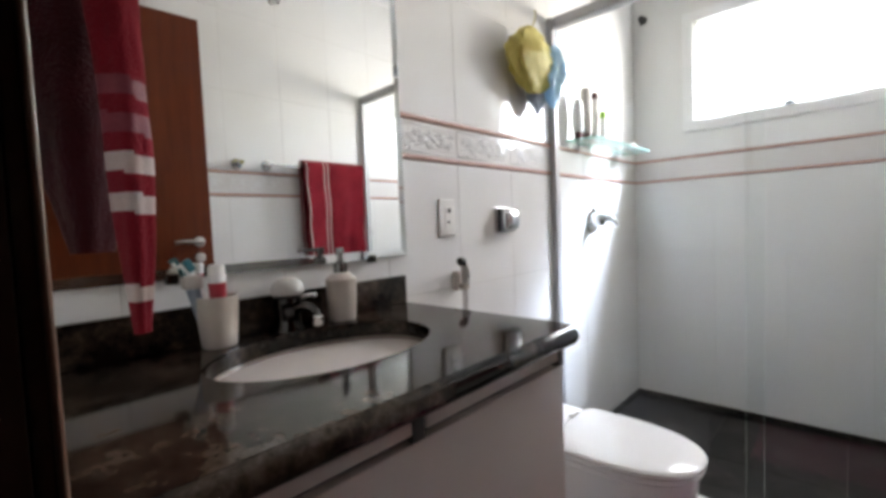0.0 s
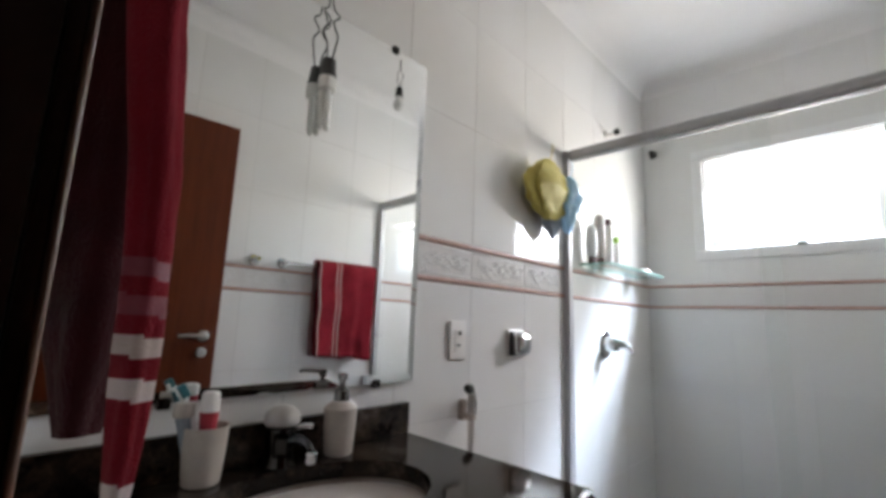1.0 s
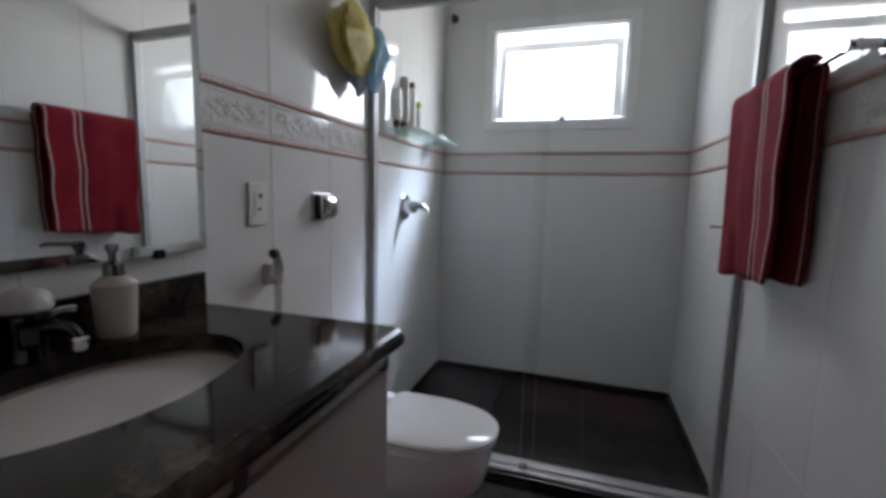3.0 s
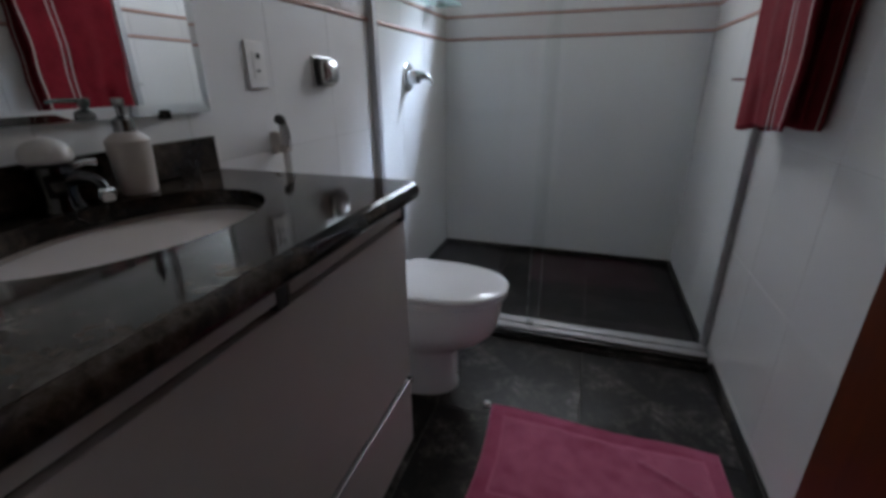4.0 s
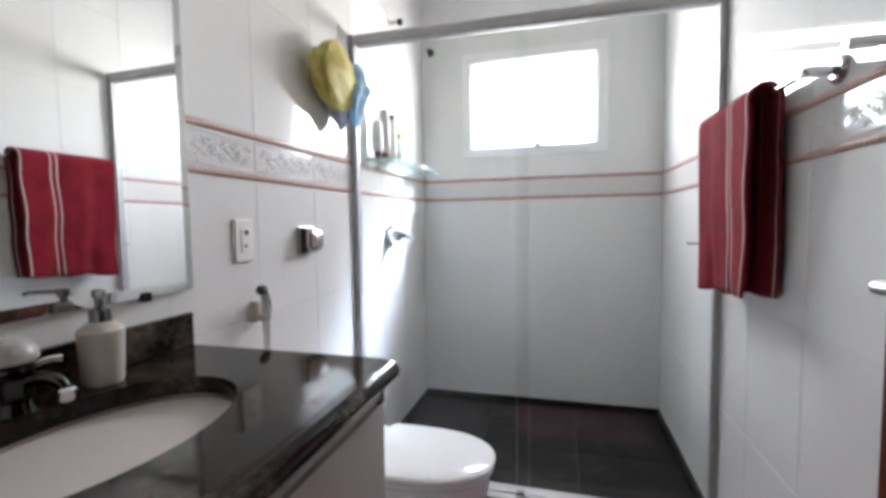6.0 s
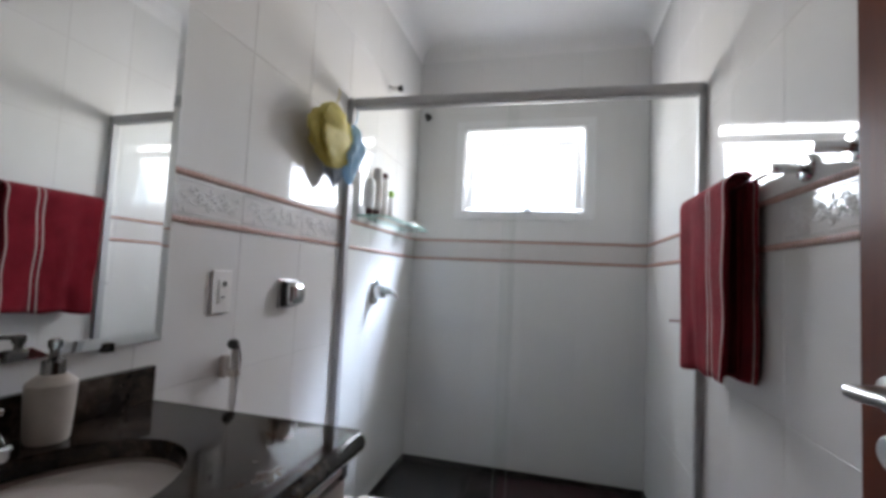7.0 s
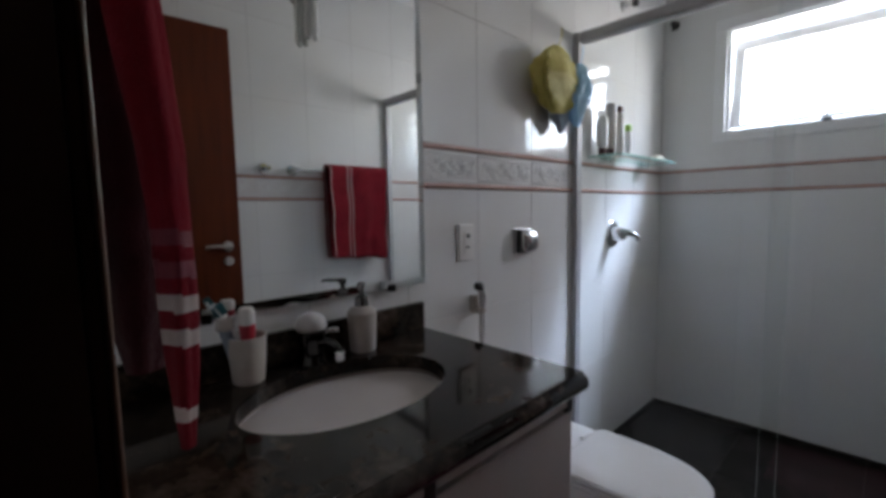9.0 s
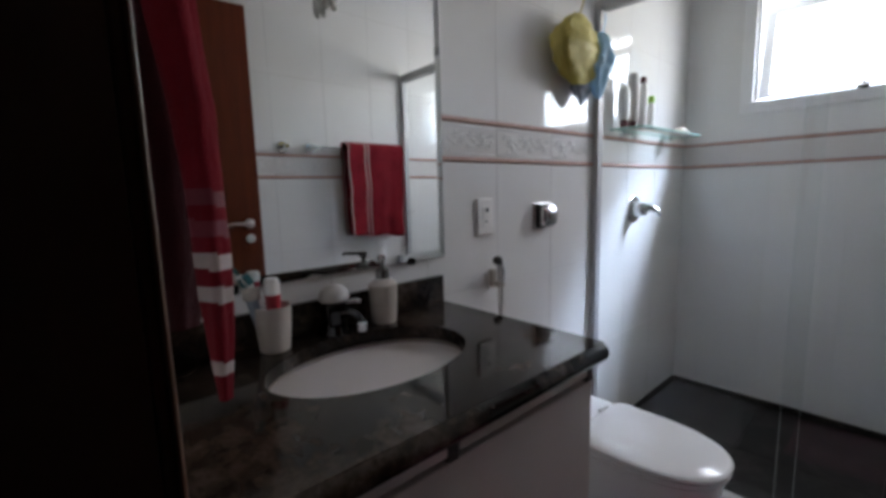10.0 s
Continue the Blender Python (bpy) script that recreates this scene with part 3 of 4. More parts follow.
# soap dispenser
def dispenser(x, y):
    d = thing("soap_dispenser", (x, y, ZT), "cream stoneware soap dispenser with a steel pump", "soap dispenser")
    part("bottle", lathe([(0.029, 0), (0.0315, 0.004), (0.035, 0.056), (0.0365, 0.092), (0.0365, 0.099), (0.032, 0.104), (0.025, 0.110), (0.018, 0.115)], (x, y, ZT), 32), CREAM, d)
    part("collar", lathe([(0.018, 0.114), (0.017, 0.136), (0.011, 0.140), (0.007, 0.143)], (x, y, ZT), 22), DARKCHROME, d)
    pump = part("pump", lathe([(0.007, 0.138), (0.007, 0.158), (0.010, 0.159), (0.011, 0.171), (0.008, 0.174)], (x, y, ZT), 18), DARKCHROME, d)
    part("nozzle", tube([(x, y, ZT + 0.169), (x + 0.030, y - 0.022, ZT + 0.169), (x + 0.043, y - 0.032, ZT + 0.168), (x + 0.047, y - 0.035, ZT + 0.164)], [0.005, 0.0045, 0.004, 0.0035], 10), DARKCHROME, pump)
    return d


dispenser(0.060, 0.524)

# tumbler with its contents
UX, UY = 0.061, 0.242
cup = thing("tumbler", (UX, UY, ZT), "cream stoneware toothbrush tumbler on the counter", "tumbler")
part("cup", lathe([(0.028, 0), (0.031, 0.003), (0.0355, 0.052), (0.038, 0.096), (0.0385, 0.099), (0.0355, 0.099), (0.0335, 0.056), (0.028, 0.012), (0.0, 0.010)], (UX, UY, ZT), 32), CREAM, cup)
b1 = thing("toothbrush", (UX - 0.01, UY - 0.02, ZT + 0.02), "white and blue toothbrush leaning in a tumbler", "toothbrush")
part("brush_handle", tube([(UX + 0.010, UY + 0.005, ZT + 0.014), (UX + 0.002, UY - 0.022, ZT + 0.10), (UX - 0.008, UY - 0.050, ZT + 0.165)], [0.005, 0.006, 0.004], 8), WHITEPL, b1)
part("bristles", box((-0.006, -0.012, 0), (0.006, 0.012, 0.014), 0.002, m=pose(UX - 0.004, UY - 0.050, ZT + 0.158, -60, 0, 0)), TEAL, b1, "teal bristles")
b2 = thing("toothbrush", (UX, UY, ZT + 0.02), "teal toothbrush leaning in a tumbler", "toothbrush")
part("brush_handle", tube([(UX + 0.004, UY + 0.012, ZT + 0.014), (UX - 0.018, UY - 0.020, ZT + 0.10), (UX - 0.030, UY - 0.044, ZT + 0.150)], [0.005, 0.006, 0.004], 8), TEAL, b2)
part("bristles", box((-0.006, -0.012, 0), (0.006, 0.012, 0.014), 0.002, m=pose(UX - 0.026, UY - 0.044, ZT + 0.146, -60, 0, 0)), WHITEPL, b2)
tp = thing("toothpaste_tube", (UX + 0.005, UY + 0.015, ZT + 0.02), "red and white toothpaste tube standing in a tumbler", "toothpaste")
tm = pose(UX + 0.004, UY + 0.002, ZT + 0.004, 2, 4, 0)
tb = part("tube_body", rings([[tm @ Vector((rx * math.cos(a), ry * math.sin(a), z)) for a in (2 * math.pi * i / 20 for i in range(20))] for rx, ry, z in ((0.018, 0.003, 0.0), (0.017, 0.010, 0.05), (0.016, 0.015, 0.105), (0.016, 0.016, 0.122))]), REDPL, tp)
part("cap", lathe([(0.016, 0), (0.015, 0.03), (0.012, 0.034), (0.0, 0.034)], tm @ Vector((0, 0, 0.122)), 20), WHITEPL, tp, "white cap")

tq = thing("toothpaste_tube", (UX - 0.01, UY - 0.01, ZT + 0.02), "grey tube with a cream cap standing in a tumbler", "toothpaste")
tn = pose(UX - 0.012, UY - 0.010, ZT + 0.002, 14, -4, 30)
part("tube_body", rings([[tn @ Vector((rx * math.cos(a), ry * math.sin(a), z)) for a in (2 * math.pi * i / 20 for i in range(20))] for rx, ry, z in ((0.015, 0.003, 0.0), (0.014, 0.008, 0.05), (0.013, 0.012, 0.105), (0.013, 0.013, 0.120))]), GREYBLUE, tq)
part("cap", lathe([(0.017, 0), (0.018, 0.003), (0.018, 0.020), (0.015, 0.024), (0.0, 0.025)], tn @ Vector((0, 0, 0.120)), 20), CREAM, tq, "wide cream cap")

# ---- mirror ----
MY0, MY1, MZ0, MZ1 = -0.046, 0.781, 1.005, 1.945
mirror = thing("wall_mirror", (0.006, 0.4, MZ0), "large wall mirror with a polished rim held by steel clips", "mirror")
bv = 0.022
bm = rings([[(0.003, MY0, MZ0), (0.003, MY1, MZ0), (0.003, MY1, MZ1), (0.003, MY0, MZ1)],
            [(0.0135, MY0, MZ0), (0.0135, MY1, MZ0), (0.0135, MY1, MZ1), (0.0135, MY0, MZ1)],
            [(0.016, MY0 + bv, MZ0 + bv), (0.016, MY1 - bv, MZ0 + bv), (0.016, MY1 - bv, MZ1 - bv), (0.016, MY0 + bv, MZ1 - bv)]])
part("mirror_glass", bm, MIRROR, mirror, smooth=False)
for y in (0.18, 0.655):
    for z, s in ((MZ0, -1), (MZ1, 1)):
        part("clip", box((0.001, y - 0.011, z - 0.010), (0.021, y + 0.011, z + 0.010), 0.004), TAPDARK, mirror, "small dark clip")

# bare bulb over the mirror
def hanging_bulb(x, y, ztop, zcap, long=True):
    b = thing("hanging_bulb", (x, y, zcap), "bare frosted bulb hanging on black wires, unlit", "lamp", "bare bulbs")
    part("socket", lathe([(0.010, 0.046), (0.016, 0.044), (0.019, 0.012), (0.021, 0.0), (0.018, -0.004)], (x, y, zcap), 20), BLACKPL, b, "black bulb socket")
    if long:
        part("bulb_base", lathe([(0.021, 0.0), (0.023, -0.010), (0.022, -0.030), (0.016, -0.036)], (x, y, zcap - 0.004), 20), BULB, b)
        for dx, dy in ((0.009, 0), (-0.005, 0.009), (-0.005, -0.009)):
            part("bulb_tube", lathe([(0.0075, 0), (0.0075, -0.088), (0.005, -0.094), (0.0, -0.095)], (x + dx, y + dy, zcap - 0.038), 12), BULB, b)
    else:
        part("bulb", lathe([(0.012, 0.0), (0.016, -0.014), (0.027, -0.04), (0.028, -0.055), (0.020, -0.072), (0.0, -0.080)], (x, y, zcap - 0.004), 20), BULB, b)
    for s in (-1, 1):
        pts = [(x, y + 0.006 * s, zcap + 0.044), (x + 0.004, y + 0.012 * s, zcap + 0.085), (x - 0.004, y + 0.020 * s, zcap + 0.12), (x, y + 0.004 * s, zcap + 0.15)]
        if long:
            pts += [(x - 0.004, y + 0.022 * s, zcap + 0.175), (x - 0.01, y + 0.006 * s, zcap + 0.20), (0.012, y + 0.004 * s, ztop)]
        else:
            pts += [(x, y + 0.003 * s, (ztop + zcap) / 2 + 0.08), (x, y + 0.003 * s, ztop)]
        part("wire", tube(pts, 0.0022, 6, smooth=5), BLACKPL, b)
    return b


hanging_bulb(0.044, 0.430, 2.06, 1.745)
hanging_bulb(0.79, 1.29, H, 2.345, long=False)
part("wall_box_cover", lathe([(0.032, 0), (0.032, 0.006), (0.010, 0.010)], (0.001, 0.432, 2.07), 20, m=XP), BLACKPL)
bpy.data.objects["wall_box_cover"]["label"] = "black cable outlet on the tiled wall above the mirror"
bpy.data.objects["wall_box_cover"]["category"] = "cable outlet"

# ---- wall fittings ----
def switch_plate(y, z):
    p = thing("socket_plate", (0.004, y, z), "white plastic wall plate with a socket and switch", "socket")
    part("plate", box((0.0005, y - 0.037, z - 0.060), (0.009, y + 0.037, z + 0.060), 0.004, 3), WHITEPL, p)
    part("insert", box((0.009, y - 0.016, z - 0.034), (0.0115, y + 0.016, z + 0.034), 0.001), WHITEPL, p)
    part("switch_hole", lathe([(0.007, 0), (0.007, 0.002), (0.0, 0.0015)], (0.0115, y + 0.004, z + 0.022), 16, m=XP), BLACKPL, p, "dark round socket opening")
    part("switch_slot", box((0.0115, y - 0.007, z - 0.018), (0.0125, y + 0.007, z - 0.012)), BLACKPL, p)
    return p


switch_plate(0.970, 1.112)


def pillow(x, y, z, hy, hz, prof, n=40, power=5.0):
    """A square cushion on the wall: prof holds (share of the outline, stand-off)."""
    loops = []
    for k, d in prof:
        lp = []
        for i in range(n):
            a = 2 * math.pi * i / n
            c, s = math.cos(a), math.sin(a)
            p = 2 / (2 + (power - 2) * k)
            lp.append((x + d, y + hy * k * math.copysign(abs(c) ** p, c), z + hz * k * math.copysign(abs(s) ** p, s)))
        loops.append(lp)
    return rings(loops)


def flush_valve(y, z):
    v = thing("flush_valve", (0.004, y, z), "chrome flush valve button in a dark square surround", "flush valve")
    part("surround", box((0.0005, y - 0.055, z - 0.048), (0.010, y + 0.050, z + 0.048), 0.004, 3), STEEL, v)
    # black rim, drawn wider on the left to paint the shaded gap there
    part("gasket", box((0.010, y - 0.048, z - 0.044), (0.024, y + 0.050, z + 0.043), 0.005), BLACKPL, v, "black inner rim")
    part("button", pillow(0.024, y + 0.004, z + 0.001, 0.044, 0.040, ((0.96, 0), (1.0, 0.004), (0.99, 0.010), (0.92, 0.017), (0.78, 0.023), (0.55, 0.028), (0.28, 0.0305), (0.05, 0.031))), BUTTON, v, "curved chrome push button")


flush_valve(1.286, 1.099)

# hygienic hand shower
HY = 1.0
hs = thing("hand_shower", (0.002, HY, 0.86), "chrome bidet spray on a wall bracket with a hose", "bidet spray")
part("bracket", box((0.0005, HY - 0.014, 0.872), (0.024, HY + 0.008, 0.935), 0.006, 3), CREAM, hs, "pale wall bracket")
part("clip_arm", box((0.022, HY - 0.010, 0.876), (0.052, HY + 0.018, 0.896), 0.005, 3), CREAM, hs, "pale clip holding the spray")
sb = part("spray_body", tube([(0.040, HY + 0.006, 0.790), (0.040, HY + 0.006, 0.860), (0.040, HY + 0.005, 0.925), (0.041, HY + 0.002, 0.958)], [0.0085, 0.0105, 0.0125, 0.0115], 14), STEEL, hs)
part("spray_head", tube([(0.041, HY + 0.003, 0.952), (0.045, HY - 0.008, 0.970), (0.050, HY - 0.024, 0.970)], [0.010, 0.012, 0.014], 14), DARKCHROME, sb)
part("spray_face", tube([(0.0502, HY - 0.025, 0.970), (0.0508, HY - 0.029, 0.9695)], 0.0125, 14, smooth=0), BLACKPL, sb)
part("trigger", tube([(0.052, HY + 0.002, 0.955), (0.057, HY + 0.004, 0.925), (0.053, HY + 0.006, 0.890)], [0.0035, 0.0035, 0.003], 8), CHROME, sb)
part("hose", tube([(0.040, HY + 0.006, 0.790), (0.040, HY + 0.007, 0.70), (0.04, HY + 0.02, 0.52), (0.035, HY + 0.06, 0.42), (0.025, HY + 0.09, 0.44), (0.004, HY + 0.10, 0.46)], 0.006, 10), STEEL, hs)

# shower mixer
vv = thing("shower_valve", (0.002, 2.048, 1.08), "chrome shower mixer lever on a round wall plate", "shower valve")
part("wall_plate", lathe([(0.066, 0), (0.066, 0.004), (0.060, 0.010), (0.036, 0.014), (0.033, 0.050), (0.028, 0.062), (0.0, 0.066)], (0.001, 2.048, 1.085), 32, m=XP), CHROME, vv)
part("lever", tube([(0.055, 2.048, 1.092), (0.085, 2.055, 1.090), (0.110, 2.065, 1.075), (0.120, 2.071, 1.050)], [0.022, 0.018, 0.013, 0.011], 12), CHROME, vv)

# capped pipe stub and hook high in the shower
st = thing("pipe_stub", (0.002, 2.12, 2.19), "short capped chrome pipe stub high on the shower wall", "pipe")
part("flange", lathe([(0.024, 0), (0.024, 0.005), (0.011, 0.009), (0.011, 0.050)], (0.001, 2.12, 2.195), 18, m=XP), STEEL, st)
part("pipe_cap", lathe([(0.016, 0.050), (0.016, 0.070), (0.009, 0.074)], (0.001, 2.12, 2.195), 18, m=XP), BLACKPL, st, "dark plastic pipe cap")
hk = thing("wall_hook", (0.06, L, 2.23), "small dark hook on the tiled shower wall", "hook")
part("hook_plate", lathe([(0.022, 0), (0.022, 0.006), (0.012, 0.010), (0.010, 0.040), (0.015, 0.044), (0.0, 0.050)], (0.062, L - 0.001, 2.235), 18, m=Matrix.Rotation(radians(90), 3, "X")), BLACKPL, hk)
part("hook_arm", tube([(0.062, L - 0.030, 2.235), (0.062, L - 0.046, 2.215), (0.062, L - 0.040, 2.195)], 0.006, 8), BLACKPL, hk)

# glass shelf
SZ, SY0, SY1, SDX = 1.445, 1.80, 2.49, 0.150
shelf = thing("glass_shelf", (0.06, (SY0 + SY1) / 2, SZ), "greenish glass shower shelf on steel brackets", "shelf")
out = []
for cx, cy, a0 in ((SDX - 0.03, SY1 - 0.03, 0), (SDX - 0.03, SY0 + 0.03, -90)):
    for k in range(7):
        a = radians(a0 + 90 - 15 * k) if a0 == 0 else radians(0 - 15 * k)
        out.append((cx + 0.03 * math.cos(a), cy + 0.03 * math.sin(a)))
out = [(0.002, SY1)] + out + [(0.002, SY0)]
sg = part("shelf_plate", rings([[(x, y, z) for x, y in out] for z in (SZ, SZ + 0.008)]), SHELFGLASS, shelf)
sg.visible_shadow = False
part("shelf_edge", tube([(x, y, SZ + 0.004) for x, y in out], 0.0042, 6, smooth=0), GLASSEDGE, shelf, "polished green glass edge")
for y in (SY0 + 0.12, SY1 - 0.12):
    part("shelf_bracket", box((0.001, y - 0.012, SZ - 0.018), (0.045, y + 0.012, SZ - 0.001), 0.004), CHROME, shelf)


def bottle(x, y, h, r, body, cap, label, caph=0.03, capr=0.7, flip=False):
    b = thing("bottle", (x, y, SZ + 0.008), label, "bottle", "bottles on the shower shelf")
    z = SZ + 0.0085
    if flip:
        part("cap", lathe([(r * capr, 0), (r * capr, caph)], (x, y, z), 20), cap, b)
        part("bottle_body", lathe([(r * 0.75, caph), (r, caph + 0.012), (r, h * 0.7), (r * 0.85, h - 0.01), (r * 0.6, h)], (x, y, z), 22), body, b)
    else:
        part("bottle_body", lathe([(r * 0.94, 0), (r, 0.004), (r, h - caph - 0.03), (r * 0.8, h - caph - 0.008), (r * 0.45, h - caph)], (x, y, z), 22), body, b)
        part("cap", lathe([(r * capr, h - caph), (r * capr, h - 0.004), (r * capr * 0.8, h)], (x, y, z), 20), cap, b)


bottle(0.055, 1.815, 0.17, 0.024, WHITEPL, MAROON, "white shampoo bottle on the glass shelf", flip=True)
bottle(0.060, 1.885, 0.235, 0.026, CREAM, MAROON, "cream conditioner bottle standing on its dark cap", flip=True)
bottle(0.050, 2.005, 0.240, 0.021, WHITEPL, MAROON, "slim white bottle with a dark cap", 0.028)
bottle(0.050, 2.095, 0.165, 0.018, WHITEPL, GREEN, "small white bottle with a lime green cap", 0.03, 0.85)
soap = thing("soap_dish", (0.075, 2.40, SZ + 0.008), "soap bar in a shallow clear dish", "soap dish")
part("dish", lathe([(0.030, 0), (0.042, 0.004), (0.048, 0.014), (0.045, 0.014), (0.038, 0.007), (0.0, 0.006)], (0.075, 2.40, SZ + 0.0085), 24), WHITEPL, soap)
part("soap_bar", blob((0.075, 2.40, SZ + 0.030), (0.034, 0.042, 0.018), wob=0.06), SOAP, soap, "cream soap bar")

# ---- bath sponge and cap hanging from the screen corner ----
def crumple(name, at, size, mat, label, category, seed, taper=0.0, lean=0.0, narrow=0.0):
    bm = bmesh.new()
    rows, seg = 26, 30
    loops = []
    for j in range(rows + 1):
        v = j / rows
        z = v * 2 - 1
        prof = math.sin(math.pi * min(max(v, 0.02), 0.985)) ** 0.42
        prof *= (1 - taper * max(0.0, -z) ** 1.2) * (1 - narrow * max(0.0, z) ** 1.1)
        lp = []
        for i in range(seg):
            a = 2 * math.pi * i / seg
            d = Vector((math.cos(a), math.sin(a), z))
            k = 1 + 0.34 * noise.noise(d * 1.8 + Vector((seed, 0, 0))) + 0.34 * abs(noise.noise(Vector((d.x * 3.2, d.y * 3.2, z * 3.0 + seed)))) + 0.06 * math.sin(a * 7 + z * 4 + seed) - 0.10
            lp.append(Vector(at) + Vector((size[0] * prof * d.x * k, size[1] * prof * d.y * k + lean * z, size[2] * z)))
        loops.append(lp)
    th = thing(name, at, label, category)
    part("fabric", rings(loops, bm), mat, th)
    part("hanging_loop", tube([Vector(at) + Vector((0, lean, size[2] * 0.95)), Vector(at) + Vector((0.0, 0.03 + lean, size[2] + 0.05)), Vector(at) + Vector((-0.02, 0.06 + lean, size[2] + 0.09))], 0.0025, 6), mat, th)
    return th


crumple("bath_sponge", (0.062, 1.428, 1.704), (0.050, 0.158, 0.123), YELLOW, "crumpled yellow nylon bath sponge hanging by the screen", "sponge", 1.3, 0.10, 0.0, 0.28)
crumple("bath_mitt", (0.082, 1.548, 1.662), (0.044, 0.066, 0.122), BLUE, "pale blue bath mitt hanging by the screen", "bath mitt", 4.1, 0.45, 0.008)
crumple("bath_sponge", (0.044, 1.482, 1.590), (0.030, 0.066, 0.076), GREYBLUE, "grey-blue mesh bath sponge hanging under the yellow one", "sponge", 7.7, 0.6)

# ---- toilet ----
TY = 1.206


def oval(cx, rx0, rx1, ry, z, n=48, sq=2.3, back=2.3):
    """An egg outline: rx0 behind, rx1 in front of cx."""
    out = []
    for i in range(n):
        a = 2 * math.pi * i / n
        c, s = math.cos(a), math.sin(a)
        sq_here = sq if c > 0 else back
        out.append((cx + (rx1 if c > 0 else rx0) * math.copysign(abs(c) ** (2 / sq_here), c), TY + ry * math.copysign(abs(s) ** (2 / sq_here), s), z))
    return out


toilet = thing("toilet", (0.35, TY, 0.0), "white ceramic toilet with closed lid beside the vanity", "toilet")
part("bowl", rings([oval(0.30, 0.19, 0.212, 0.104, 0.0), oval(0.30, 0.19, 0.212, 0.104, 0.014), oval(0.30, 0.19, 0.206, 0.100, 0.03), oval(0.30, 0.19, 0.208, 0.101, 0.165),
                    oval(0.325, 0.215, 0.215, 0.116, 0.200), oval(0.355, 0.26, 0.260, 0.140, 0.235), oval(0.37, 0.28, 0.280, 0.152, 0.28, 48, 2.5), oval(0.37, 0.29, 0.292, 0.157, 0.34, 48, 2.5), oval(0.37, 0.29, 0.296, 0.158, 0.395, 48, 2.5), oval(0.37, 0.28, 0.288, 0.152, 0.402, 48, 2.5)]), CERAMIC, toilet)


def lid_loop(inset, z):
    """A D outline: straight sides, square behind, round in front."""
    return oval(0.42, 0.140 - inset, 0.264 - inset, 0.164 - inset, z, 72, 2.3, 9.0)


part("seat", rings([lid_loop(0.014, 0.4035), lid_loop(0.005, 0.4065), lid_loop(0.003, 0.412), lid_loop(0.005, 0.4175), lid_loop(0.014, 0.420)]), CERAMIC, toilet)
part("lid", rings([lid_loop(0.014, 0.4205), lid_loop(0.009, 0.4235), lid_loop(0.001, 0.4265), lid_loop(0.0, 0.433), lid_loop(0.004, 0.438), lid_loop(0.012, 0.441), lid_loop(0.06, 0.4435), lid_loop(0.125, 0.445)]), CERAMIC, toilet)
for s in (-1, 1):
    part("hinge", box((0.262, TY + s * 0.075 - 0.022, 0.428), (0.279, TY + s * 0.075 + 0.022, 0.440), 0.004, 3), CERAMIC, toilet)
part("hinge_deck", box((0.085, TY - 0.152, 0.385), (0.280, TY + 0.152, 0.431), 0.012, 3), CERAMIC, toilet)
for o in toilet.children:
    o.data.transform(Matrix.Diagonal((0.994, 1, 0.978, 1)))
part("flush_pipe", tube([(0.002, TY, 0.33), (0.05, TY, 0.33), (0.10, TY, 0.33)], 0.026, 14, smooth=0), CHROME, toilet, "chrome flush pipe")

# ---- towels ----
def draped_towel(y0, y1, bar, zb_front, zb_back, r, bm=None, striped=True):
    """A towel folded over a bar that runs along y; stripes near one side."""
    cols, rows = 64, 54
    pts = []
    bx, bz = bar
    total_f, arc, total_b = bz - zb_front, math.pi * r, bz - zb_back
    stripes = ((0.014, 0.032), (0.290, 0.305), (0.355, 0.370)) if striped else ()
    bm = bm or bmesh.new()
    grid = []
    for j in range(rows + 1):
        s = j / rows * (total_f + arc + total_b)
        row = []
        for i in range(cols + 1):
            u = i / cols
            if s < total_f:
                off, z, nx, hang = -r, bz - (total_f - s), -1.0, (total_f - s) / total_f
            elif s < total_f + arc:
                a = (s - total_f) / r
                off, z, nx, hang = -r * math.cos(a), bz + r * math.sin(a), -math.cos(a), 0.0
            else:
                off, z, nx, hang = r, bz - (s - total_f - arc), 1.0, (s - total_f - arc) / total_b
            wave = 0.006 * math.sin(u * 13 + 0.6 + 0.8 * hang) + 0.0012 * math.sin(u * 31 + 2 * hang) + 0.010 * noise.noise(Vector((u * 3, z * 4, nx)))
            y = y0 + (y1 - y0) * u + 0.018 * hang * math.sin(3 * u + 1) + 0.010 * noise.noise(Vector((z * 7, u, 3.0 + nx)))
            z += hang * (0.012 * noise.noise(Vector((u * 4, nx, 1.0))) - 0.006 * u + 0.022 * (1 - u) * (nx < 0))
            row.append(bm.verts.new((bx + off + nx * (wave * (0.25 + hang) - 0.012 * hang * (nx < 0)), y, z)))
        grid.append(row)
    for j in range(rows):
        for i in range(cols):
            f = bm.faces.new((grid[j][i], grid[j][i + 1], grid[j + 1][i + 1], grid[j + 1][i]))
            u = (i + 0.5) / cols
            f.material_index = 1 if any(a <= u <= b for a, b in stripes) else 0
    return bm


BZ, BX = 1.457, W - 0.062
rail = thing("towel_rail", (W - 0.04, 1.37, BZ), "chrome wall towel rail on round posts", "towel rail")
part("bar", tube([(BX, 1.015, BZ), (BX, 1.640, BZ)], 0.0075, 12, smooth=0), CHROME, rail)
